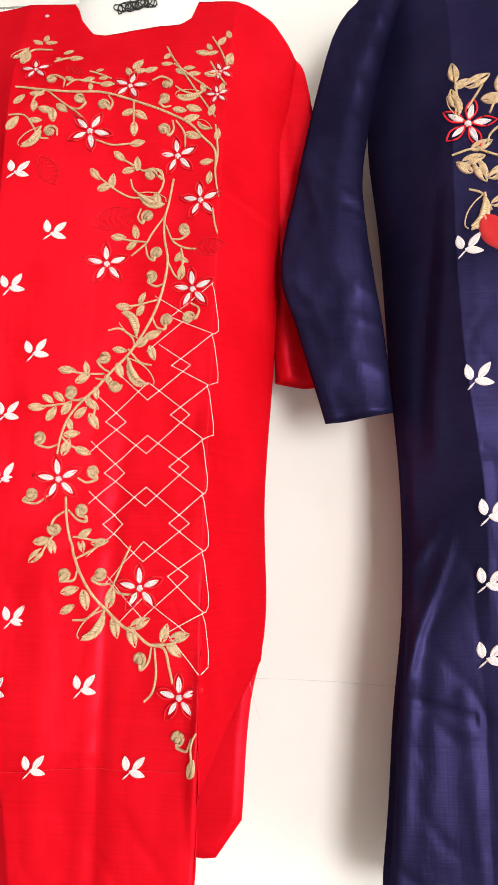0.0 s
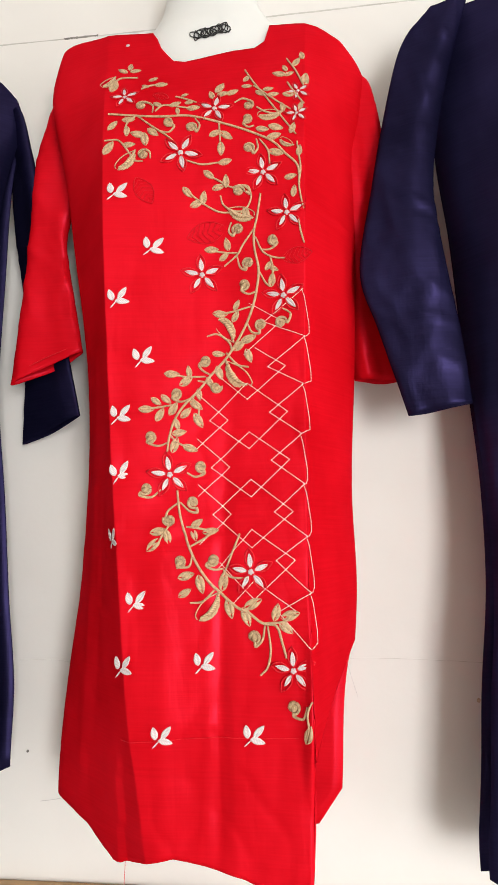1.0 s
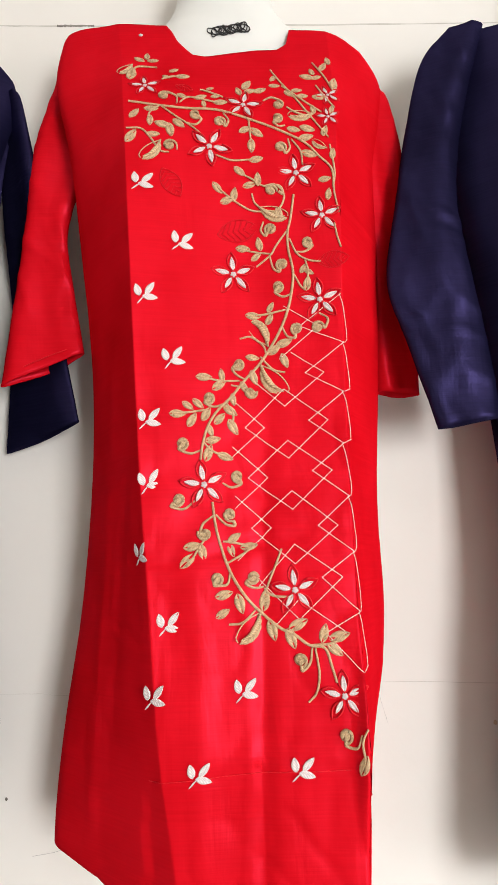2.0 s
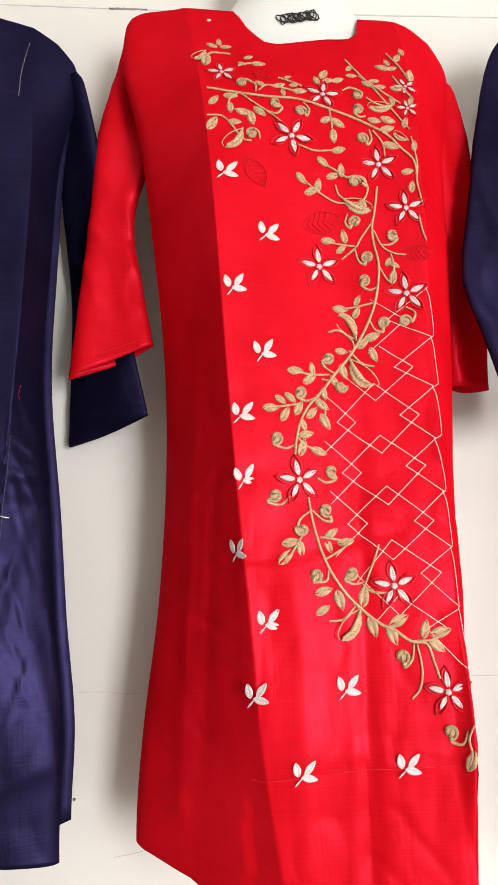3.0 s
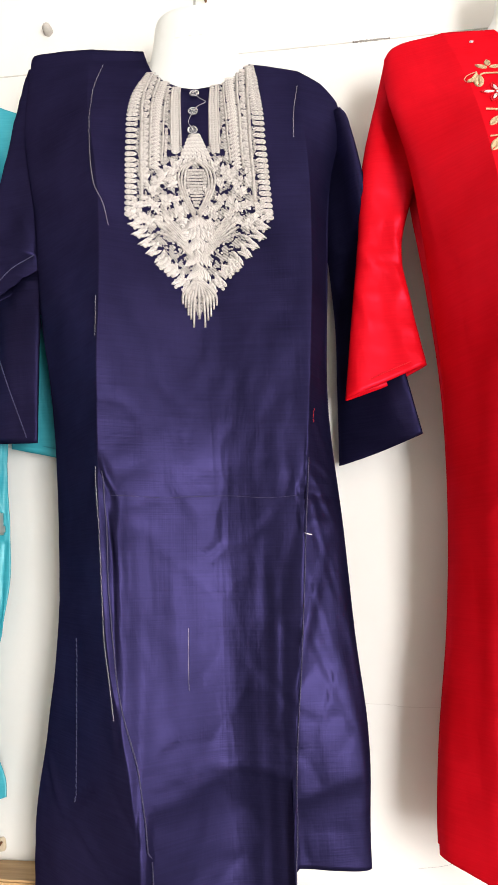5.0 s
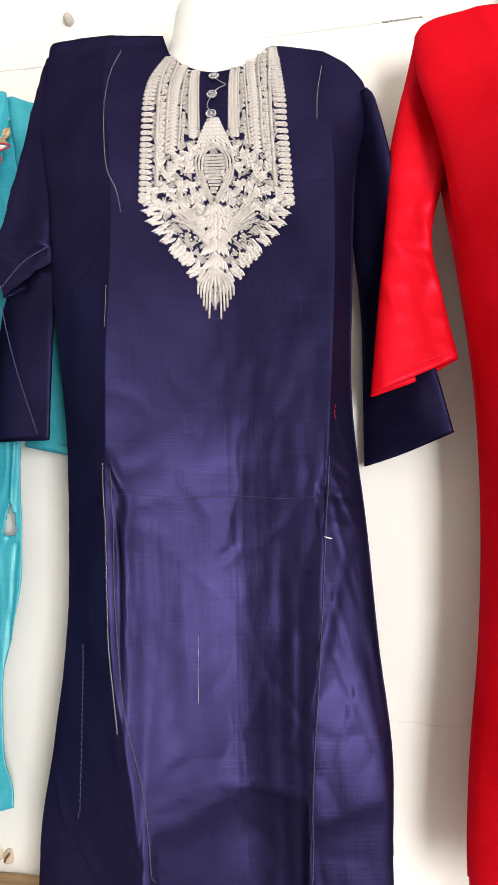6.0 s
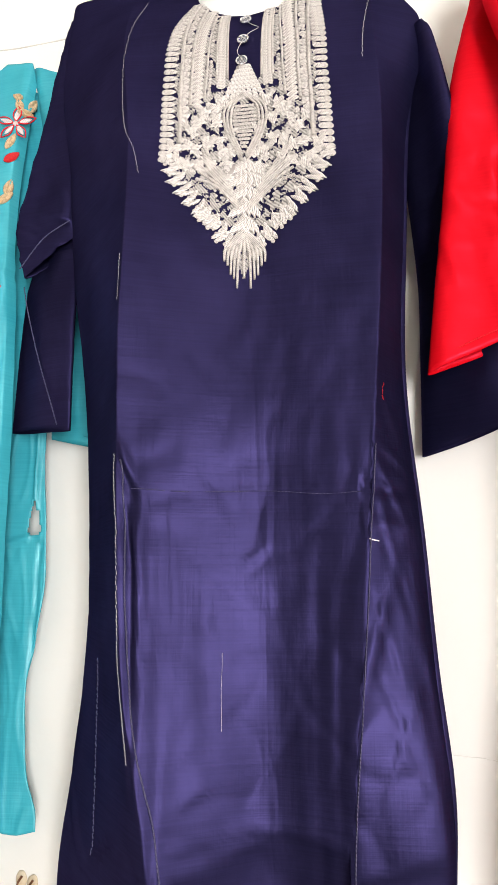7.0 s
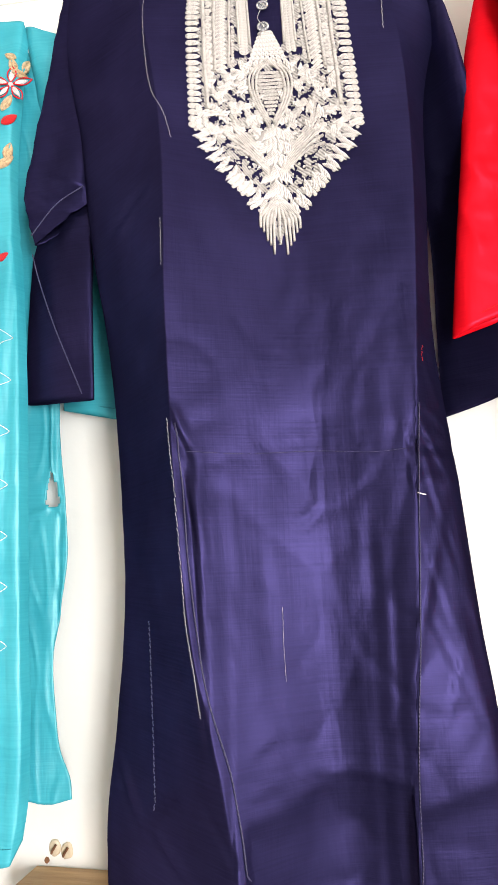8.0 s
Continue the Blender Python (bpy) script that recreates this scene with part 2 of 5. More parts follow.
class Sheet:
    """The front of a hanging garment: side edge, crease, middle, crease and side edge, each as x and depth by height."""

    def __init__(self, xs, ys, folds, seed, round_=0.22):
        self.folds, self.seed, self.round = folds, seed, round_
        self.rows = []
        for z in np.arange(0.85, 2.5, 0.01):
            x, y = [along(t, z) for t in xs], [along(t, z) for t in ys]
            for i in range(1, 5):
                x[i] = max(x[i], x[i - 1] + 0.004)
            self.rows.append(x + y)
        self.rows = np.array(self.rows)

    def profile(self, z):
        s = min(max((z - 0.85) / 0.01, 0.0), len(self.rows) - 1.001)
        i = int(s)
        r = self.rows[i] * (1 - s + i) + self.rows[i + 1] * (s - i)
        return r[:5], r[5:]

    def crumple(self, x, z):
        v = Vector((x * 7 + self.seed, 0.0, z * 2.2))
        d = 0.0045 * noise.noise(v) + 0.0012 * noise.noise(Vector((x * 26 + self.seed, 3.0, z * 5)))
        low = min(1.0, max(0.25, (2.05 - z) / 0.5))
        for k, (a, b, c) in enumerate(((14, 9, 0.0014), (-12, 10, 0.0012), (34, 4, 0.0004))):
            r = 1 - abs(noise.noise(Vector((x * a + z * b * 0.5 + self.seed, k * 7.1, z * b - x * 4))))
            d += low * c * max(0.0, r - 0.72) ** 1.5 * 6.5
        d += 0.0005 * noise.noise(Vector((x * 60, self.seed, z * 16)))
        d += low * 0.0002 * noise.noise(Vector((x * 85 + z * 3, self.seed + 5, z * 2.6)))
        for kind, c, a, wide, lo, hi in self.folds:
            if kind == "slant":
                (x0, z0), (x1, z1) = c
                ux, uz = x1 - x0, z1 - z0
                run = math.hypot(ux, uz)
                f = ((x - x0) * ux + (z - z0) * uz) / run ** 2
                if -0.1 < f < 1.1:
                    off = ((x - x0) * uz - (z - z0) * ux) / run
                    d += a * math.sin(math.pi * (f + 0.1) / 1.2) * (math.exp(-(off / wide) ** 2) - 0.5 * math.exp(-((off - 2 * wide) / wide) ** 2))
            elif kind == "hem":
                if lo < x < hi:
                    fall = c - z + 0.010 * math.sin(x * 37) - 0.012 * math.sin(x * 13 + 1)
                    if fall > 0:
                        d += a * (1 - math.exp(-fall / wide))
            elif kind == "level":
                if lo < x < hi:
                    d += a * math.exp(-((z - c - 0.012 * math.sin(x * 21)) / wide) ** 2)
            else:
                mid, lean = c
                if lo < z < hi:
                    fade = min(1.0, (z - lo) / 0.08, (hi - z) / 0.08)
                    d += a * fade * math.exp(-((x - mid - lean * (z - 1.5)) / wide) ** 2)
        return d

    def point(self, u, z):
        """u: 0 to 4 from side edge to side edge."""
        x, y = self.profile(z)
        i = min(3, int(u))
        f = u - i
        px = x[i] + (x[i + 1] - x[i]) * f
        return px, self.depth(px, z, x, y)

    def depth(self, px, z, x=None, y=None):
        if x is None:
            x, y = self.profile(z)
        span = x[4] - x[0]
        reach = self.round * 0.02 + 0.030 * math.exp(-((px - x[2]) / 0.065) ** 2)
        total = float(np.dot(np.interp(px + reach * TAPS, x, y), SHARE))
        side = min(px - x[0], x[4] - px) / max(span, 1e-6)
        turn = 0.012 * math.exp(-max(side, 0) / 0.012)
        return total + turn + self.crumple(px, z)

    def normal(self, x, z):
        e = 0.004
        dx = (self.depth(x + e, z) - self.depth(x - e, z)) / (2 * e)
        dz = (self.depth(x, z + e) - self.depth(x, z - e)) / (2 * e)
        return Vector((dx, -1.0, dz)).normalized()

    def place(self, x, z, angle=0.0, size=1.0, lift=0.0015, flip=1):
        """Pose of a flat piece lying on the cloth: its x axis at angle, its z axis out of the cloth."""
        n = self.normal(x, z)
        right = Vector((1, 0, 0))
        right = (right - n * right.dot(n)).normalized()
        up = n.cross(right)
        a = radians(angle)
        ax = right * math.cos(a) + up * math.sin(a)
        ay = n.cross(ax)
        at = Vector((x, self.depth(x, z), z)) + n * lift
        m = Matrix.Identity(4)
        for i in range(3):
            m[i][0], m[i][1], m[i][2], m[i][3] = ax[i] * size, ay[i] * size * flip, n[i] * size, at[i]
        return m

    def on(self, x, z, lift=0.002):
        n = self.normal(x, z)
        return np.array((x, self.depth(x, z), z)) + lift * np.array(n)

    def mesh(self, name, mat, top, hem, rows=210, per=38):
        """top and hem: height by u."""
        us = np.linspace(0, 4, 4 * per + 1)
        us = us - 0.13 * np.sin(2 * math.pi * us)
        verts, faces = [], []
        for j in range(rows + 1):
            for u in us:
                t, h = float(np.interp(u, *zip(*top))), float(np.interp(u, *zip(*hem)))
                z = t + (h - t) * j / rows
                x, y = self.point(u, z)
                verts.append((x, y, z))
        w = len(us)
        for j in range(rows):
            for i in range(w - 1):
                faces.append((j * w + i, (j + 1) * w + i, (j + 1) * w + i + 1, j * w + i + 1))
        me = mesh_from(name, verts, faces, mat)
        return me


def cloth(ob, thick=0.0016):
    """Gives a cloth sheet its thickness."""
    mod = ob.modifiers.new("thickness", "SOLIDIFY")
    mod.thickness, mod.offset = thick, -1.0
    return ob


def back_mesh(name, left, right, y, top, hem, mat, seed, bow=0.02):
    verts, faces = [], []
    rows, cols = 50, 24
    for j in range(rows + 1):
        for i in range(cols + 1):
            f = i / cols
            t, h = float(np.interp(f, *zip(*top))), float(np.interp(f, *zip(*hem)))
            z = t + (h - t) * j / rows
            a, b = along(left, z), along(right, z)
            x = a + (b - a) * f
            verts.append((x, y + bow * math.sin(math.pi * f) + 0.004 * noise.noise(Vector((x * 9 + seed, 1, z * 3))), z))
    w = cols + 1
    for j in range(rows):
        for i in range(cols):
            faces.append((j * w + i, (j + 1) * w + i, (j + 1) * w + i + 1, j * w + i + 1))
    return mesh_from(name, verts, faces, mat)


def sleeve_mesh(name, stations, mat, seed, wrinkle=0.0042, open_end=True, elbow=1.95, skew=0.0):
    """A flattened sleeve through stations (left x, left z, right x, right z, depth, half thickness)."""
    rows = spline(stations, (len(stations) - 1) * 16 + 1)
    n = 48
    verts, faces = [], []
    for r, (xl, zl, xr, zr, yc, th) in enumerate(rows):
        for k in range(n):
            w = 2 * math.pi * k / n
            c, s = math.cos(w), math.sin(w)
            f = 0.5 + 0.5 * c
            x, z = xl + (xr - xl) * f, zl + (zr - zl) * f
            y = yc + 0.65 * th * math.copysign(abs(s) ** 1.1, s) - skew * (f - 0.5)
            v = Vector((x * 11 + seed, y * 3, z * 6 + x * 5))
            y += wrinkle * 0.5 * noise.noise(v) + wrinkle * 0.3 * noise.noise(v * 2.7) - 0.2 * th * math.sin(f * math.pi * 2 + seed)
            for a, b in ((16, 12), (-20, 9), (7, 22)):
                q = 1 - abs(noise.noise(Vector((x * a + seed, y, z * b + x * 9))))
                y -= wrinkle * 2.2 * max(0.0, q - 0.7) ** 1.4
            bent = math.exp(-((z - elbow) / 0.06) ** 2)
            y -= 0.02 * bent * max(0.0, 1 - abs(noise.noise(Vector((x * 9 + seed, 0, z * 34 + x * 14)))) - 0.72) ** 1.3
            verts.append((x, y, z))
    m = len(rows)
    for i in range(m - 1):
        for k in range(n):
            j = (k + 1) % n
            faces.append((i * n + k, i * n + j, (i + 1) * n + j, (i + 1) * n + k))
    if not open_end:
        faces.append(tuple(range((m - 1) * n, m * n)))
    return mesh_from(name, verts, faces, mat)


def bust(cx, cy, top, label, tilt=0.0):
    """White plastic hanging bust: neck, sloping shoulders and a short chest; steel hook on its top."""
    ob = new("display_bust", loft("display_bust", [
        (top - 0.60, cx, 0.115, cy + 0.02, 0.045), (top - 0.45, cx, 0.135, cy + 0.01, 0.055), (top - 0.26, cx, 0.15, cy + 0.005, 0.055),
        (top - 0.185, cx, 0.135, cy, 0.052), (top - 0.145, cx, 0.105, cy, 0.048), (top - 0.115, cx, 0.087, cy, 0.045),
        (top - 0.07, cx, 0.077, cy, 0.043), (top - 0.025, cx, 0.072, cy, 0.041), (top - 0.008, cx, 0.066, cy, 0.036), (top, cx, 0.050, cy, 0.027)], PLASTIC, power=2.4))
    return tagged(ob, label, "display bust", "hanging busts")


RED_L = ((2.32, -0.510), (2.20, -0.530), (2.05, -0.528), (1.90, -0.512), (1.70, -0.498), (1.50, -0.502), (1.35, -0.515), (1.20, -0.536), (1.10, -0.545), (1.00, -0.546))
RED_A = ((2.32, -0.461), (2.20, -0.444), (2.05, -0.430), (1.90, -0.420), (1.70, -0.411), (1.50, -0.401), (1.35, -0.391), (1.20, -0.381), (1.10, -0.368), (1.00, -0.356))
RED_M = ((2.32, -0.284), (2.20, -0.283), (2.05, -0.281), (1.90, -0.278), (1.70, -0.275), (1.50, -0.270), (1.35, -0.266), (1.20, -0.260), (1.10, -0.258), (1.00, -0.256))
RED_B = ((2.32, -0.119), (2.20, -0.120), (2.05, -0.124), (1.90, -0.128), (1.70, -0.135), (1.50, -0.140), (1.35, -0.142), (1.20, -0.141), (1.10, -0.145), (1.00, -0.150))
RED_R = ((2.32, -0.064), (2.20, -0.048), (2.05, -0.047), (1.90, -0.054), (1.70, -0.065), (1.50, -0.079), (1.35, -0.079), (1.20, -0.096), (1.10, -0.114), (1.00, -0.116))
NAVY_L = ((2.32, -1.178), (2.20, -1.162), (2.05, -1.157), (1.90, -1.143), (1.70, -1.115), (1.50, -1.104), (1.35, -1.103), (1.20, -1.117), (1.10, -1.128), (1.00, -1.127))
NAVY_A = ((2.32, -1.063), (2.20, -1.038), (2.05, -1.006), (1.90, -0.986), (1.70, -0.981), (1.50, -0.974), (1.35, -0.959), (1.20, -0.928), (1.10, -0.913), (1.00, -0.913))
NAVY_M = ((2.32, -0.882), (2.20, -0.875), (2.05, -0.866), (1.90, -0.857), (1.70, -0.833), (1.50, -0.825), (1.35, -0.822), (1.20, -0.819), (1.10, -0.818), (1.00, -0.818))
NAVY_B = ((2.32, -0.701), (2.20, -0.695), (2.05, -0.684), (1.90, -0.684), (1.70, -0.694), (1.50, -0.708), (1.35, -0.718), (1.20, -0.729), (1.10, -0.735), (1.00, -0.735))
NAVY_R = ((2.32, -0.652), (2.20, -0.641), (2.05, -0.657), (1.90, -0.665), (1.70, -0.672), (1.50, -0.656), (1.35, -0.646), (1.20, -0.633), (1.10, -0.637), (1.00, -0.637))
NAVY2_L = ((2.32, 0.088), (2.20, 0.091), (2.05, 0.081), (1.90, 0.094), (1.70, 0.103), (1.50, 0.114), (1.35, 0.111), (1.20, 0.094), (1.10, 0.086), (1.00, 0.075))
NAVY2_A = ((2.32, 0.195), (2.20, 0.195), (2.05, 0.191), (1.90, 0.185), (1.70, 0.188), (1.50, 0.207), (1.35, 0.208), (1.20, 0.200), (1.10, 0.200), (1.00, 0.200))
TEAL_A = ((2.32, -1.297), (2.20, -1.298), (2.05, -1.296), (1.90, -1.280), (1.70, -1.263), (1.50, -1.257), (1.35, -1.256), (1.20, -1.251), (1.10, -1.254), (1.00, -1.269))


def kurta(name, label, category="kurta", at=(0, 0, 0)):
    ob = new(name)
    ob.location = at
    return tagged(ob, label, category, "kurtas hanging on the wall")


# red kurta
red = kurta("red_kurta", "bright red satin kurta with gold and white vine embroidery, hanging")
SHOULDER_RED = [(2.32, -0.552), (2.2, -0.556)] + list(RED_L[2:])
RED_FRONT = Sheet(
    [SHOULDER_RED, RED_A, RED_M, RED_B, [(2.32, -0.03), (2.2, -0.026), (2.12, -0.036)] + list(RED_R[2:])],
    [[(2.32, 0.965), (2.15, 0.915), (1.95, 0.92), (1.7, 0.95), (1.0, 0.955)],
     [(2.32, .955), (2.25, .92), (2.1, .852), (1.93, .815), (1.7, .803), (1.35, .797), (1.0, .80)],
     [(2.32, .95), (2.25, .925), (2.083, .853), (1.81, .843), (1.6, .83), (1.4, .81), (1.0, .795)],
     [(2.32, .965), (2.25, .93), (2.08, .868), (1.9, .845), (1.7, .838), (1.5, .82), (1.3, .795), (1.0, .785)],
     [(2.32, 0.97), (2.0, 0.96), (1.0, 0.955)]],
    [("level", 1.186, 0.0012, 0.002, -0.40, -0.10), ("hem", 1.186, 0.006, 0.03, -0.40, -0.14), ("slant", ((-0.128, 1.918), (-0.06, 1.905)), -0.005, 0.005, 0, 0), ("slant", ((-0.13, 1.55), (-0.08, 1.46)), 0.004, 0.006, 0, 0),
     ("slant", ((-0.475, 1.50), (-0.42, 1.55)), -0.004, 0.005, 0, 0), ("slant", ((-0.46, 1.36), (-0.40, 1.33)), 0.003, 0.006, 0, 0), ("slant", ((-0.30, 1.95), (-0.20, 1.96)), -0.0018, 0.004, 0, 0),
     ("upright", (-0.46, 0.06), -0.004, 0.007, 1.05, 1.75), ("upright", (-0.43, 0.07), 0.003, 0.006, 1.1, 1.6), ("level", 1.44, 0.003, 0.006, -0.42, -0.2), ("upright", (-0.25, 0.03), 0.004, 0.012, 1.0, 1.6),
     ("upright", (-0.33, 0.02), -0.004, 0.02, 0.95, 1.5), ("upright", (-0.115, 0.09), -0.012, 0.01, 1.1, 1.36)], 3.0, 0.04)
cloth(part("front_panel", RED_FRONT.mesh("front_panel", RED,
     [(0, 2.286), (0.1, 2.298), (0.3, 2.306), (1.0, 2.308), (1.47, 2.298), (1.55, 2.25), (1.68, 2.213), (1.8, 2.208), (2.0, 2.214), (2.3, 2.224), (2.5, 2.227), (2.62, 2.246), (2.64, 2.285), (2.9, 2.283), (3.2, 2.272), (3.6, 2.245), (4, 2.19)],
     [(0, 1.062), (0.4, 1.045), (0.7, 1.016), (1.0, 1.033), (1.35, 1.041), (1.75, 1.034), (2.2, 1.022), (3, 0.99), (3.02, 1.155), (3.5, 1.22), (4, 1.281)]), red))
cloth(part("back_panel", back_mesh("back_panel", RED_L, [(2.32, -0.064), (1.9, -0.06), (1.5, -0.082), (1.29, -0.086), (1.245, -0.097), (1.065, -0.114)], 0.985,
     [(0, 2.26), (0.1, 2.28), (0.35, 2.285), (0.65, 2.27), (1, 2.19)], [(0, 1.07), (0.15, 1.05), (0.5, 1.02), (0.88, 1.012), (0.915, 1.014), (1, 1.066)], RED, 5.0), red))
cloth(part("sleeve", sleeve_mesh("sleeve", [
    (-0.55, 2.29, -0.50, 2.29, 0.97, 0.008), (-0.565, 2.235, -0.505, 2.20, 0.985, 0.018), (-0.597, 2.10, -0.512, 2.08, 0.978, 0.032),
    (-0.612, 1.96, -0.545, 1.955, 0.985, 0.024), (-0.627, 1.84, -0.536, 1.86, 0.988, 0.022), (-0.643, 1.703, -0.518, 1.753, 0.988, 0.022)], RED, 1.0), red))
cloth(part("sleeve", sleeve_mesh("sleeve", [
    (-0.08, 2.205, -0.03, 2.20, 0.985, 0.008), (-0.08, 2.15, -0.014, 2.165, 0.985, 0.018), (-0.072, 2.02, 0.0, 2.05, 0.985, 0.03),
    (-0.068, 1.85, 0.004, 1.85, 0.995, 0.03), (-0.064, 1.682, 0.004, 1.676, 1.01, 0.025)], RED, 7.0), red))

# navy kurta with the silver yoke
navy = kurta("navy_kurta", "dark navy satin kurta with a silver embroidered yoke, hanging")
NAVY_FRONT = Sheet(
    [[(2.37, -1.186), (2.2, -1.182)] + list(NAVY_L[2:]), NAVY_A, NAVY_M, NAVY_B, [(2.34, -0.628), (2.2, -0.628)] + list(NAVY_R[2:])],
    [[(2.37, 0.948), (2.15, 0.925), (1.9, 0.93), (1.5, 0.955), (1.0, 0.96)],
     [(2.34, .945), (2.22, .88), (2.0, .825), (1.9, .805), (1.5, .80), (1.23, .796), (1.0, .799)],
     [(2.34, .965), (2.21, .907), (2.0, .887), (1.8, .877), (1.6, .874), (1.4, .877), (1.2, .884), (1.0, .893)],
     [(2.34, .975), (2.22, .935), (1.93, .892), (1.7, .882), (1.47, .878), (1.2, .877), (1.0, .880)],
     [(2.34, 0.985), (2.0, 0.95), (1.5, 0.918), (1.2, 0.905), (1.0, 0.905)]],
    [("level", 1.545, 0.0011, 0.0025, -0.96, -0.715), ("hem", 1.178, 0.018, 0.035, -0.905, -0.735), ("level", 1.182, -0.002, 0.003, -0.905, -0.735), ("hem", 1.155, 0.010, 0.03, -0.73, -0.6),
     ("slant", ((-0.70, 1.605), (-0.655, 1.56)), -0.0021, 0.0038, 0, 0), ("slant", ((-0.70, 1.585), (-0.668, 1.51)), -0.0021, 0.0038, 0, 0), ("slant", ((-0.697, 1.55), (-0.68, 1.45)), -0.0016, 0.0038, 0, 0),
     ("slant", ((-0.69, 1.49), (-0.665, 1.40)), 0.0012, 0.0038, 0, 0), ("slant", ((-0.702, 1.44), (-0.672, 1.33)), -0.0012, 0.0038, 0, 0), ("slant", ((-0.71, 1.37), (-0.65, 1.23)), 0.0012, 0.0038, 0, 0),
     ("slant", ((-0.66, 1.34), (-0.70, 1.22)), -0.0012, 0.0038, 0, 0), ("slant", ((-0.69, 1.66), (-0.672, 1.60)), -0.0016, 0.0038, 0, 0),
     ("slant", ((-0.975, 1.60), (-0.955, 1.545)), -0.005, 0.004, 0, 0), ("slant", ((-0.965, 1.55), (-0.946, 1.44)), -0.004, 0.004, 0, 0), ("slant", ((-0.942, 1.54), (-0.94, 1.28)), 0.003, 0.003, 0, 0),
     ("slant", ((-1.10, 1.18), (-1.055, 1.11)), -0.005, 0.005, 0, 0), ("slant", ((-1.05, 1.12), (-0.985, 1.18)), -0.005, 0.004, 0, 0), ("slant", ((-1.04, 1.12), (-0.96, 1.07)), -0.004, 0.005, 0, 0),
     ("slant", ((-0.90, 1.22), (-0.87, 1.24)), -0.003, 0.005, 0, 0), ("slant", ((-0.85, 1.46), (-0.82, 1.485)), -0.002, 0.004, 0, 0), ("slant", ((-1.10, 1.86), (-1.0, 1.90)), 0.003, 0.006, 0, 0), ("upright", (-0.948, -0.05), -0.005, 0.007, 1.28, 1.58), ("upright", (-0.96, -0.07), 0.004, 0.005, 1.2, 1.6),
     ("upright", (-0.925, -0.02), 0.0022, 0.003, 1.05, 1.62), ("upright", (-0.885, -0.03), 0.0022, 0.006, 1.25, 1.48), ("upright", (-0.765, 0.0), 0.002, 0.008, 0.95, 1.5), ("upright", (-0.74, 0.01), 0.002, 0.007, 0.95, 1.45),
     ("level", 1.56, 0.006, 0.008, -0.715, -0.6), ("level", 1.52, -0.004, 0.01, -0.715, -0.6), ("upright", (-0.675, 0.25), -0.004, 0.008, 1.25, 1.5), ("upright", (-0.69, -0.2), 0.004, 0.008, 1.1, 1.4),
     ("upright", (-1.05, 0.7), 0.004, 0.005, 1.1, 1.22), ("upright", (-1.2, -0.75), 0.004, 0.005, 1.08, 1.2)], 11.0, 0.04)
cloth(part("front_panel", NAVY_FRONT.mesh("front_panel", NAVY,
     [(0, 2.366), (0.08, 2.371), (0.5, 2.370), (1.5, 2.358), (1.62, 2.29), (1.75, 2.262), (1.9, 2.243), (2.05, 2.237), (2.25, 2.243), (2.42, 2.262), (2.52, 2.30), (3.0, 2.276), (3.5, 2.252), (3.85, 2.222), (4, 2.19)],
     [(0, 0.95), (1, 0.93), (2, 0.93), (2.99, 0.93), (3.02, 1.068), (4, 1.058)]), navy))
cloth(part("back_panel", back_mesh("back_panel", NAVY_L, NAVY_R, 0.992, [(0, 2.33), (0.3, 2.33), (0.7, 2.28), (1, 2.19)], [(0, 0.97), (0.6, 1.0), (1, 1.085)], NAVY, 15.0), navy))
cloth(part("sleeve", sleeve_mesh("sleeve", [
    (-1.19, 2.352, -1.14, 2.35, 0.962, 0.008), (-1.207, 2.275, -1.145, 2.25, 0.965, 0.018), (-1.228, 2.13, -1.145, 2.12, 0.96, 0.028),
    (-1.246, 1.99, -1.148, 2.0, 0.948, 0.028), (-1.243, 1.94, -1.147, 1.968, 0.95, 0.02), (-1.234, 1.898, -1.146, 1.952, 0.952, 0.012)], NAVY, 21.0), navy))
cloth(part("forearm", sleeve_mesh("forearm", [
    (-1.245, 1.965, -1.155, 1.99, 0.98, 0.014), (-1.268, 1.905, -1.15, 1.935, 0.98, 0.018), (-1.275, 1.79, -1.147, 1.79, 0.98, 0.018), (-1.277, 1.668, -1.144, 1.655, 0.98, 0.016)], NAVY, 23.0, 0.002, skew=0.05), navy, "dark folded-under lower half of the sleeve"))
cloth(part("sleeve", sleeve_mesh("sleeve", [
    (-0.68, 2.205, -0.632, 2.20, 0.99, 0.008), (-0.675, 2.14, -0.618, 2.17, 0.995, 0.02), (-0.665, 2.0, -0.592, 2.03, 1.01, 0.032),
    (-0.655, 1.86, -0.572, 1.86, 1.03, 0.022), (-0.656, 1.74, -0.55, 1.75, 1.035, 0.02), (-0.658, 1.612, -0.529, 1.648, 1.035, 0.016)], NAVY, 27.0, 0.0025, skew=0.06), navy))

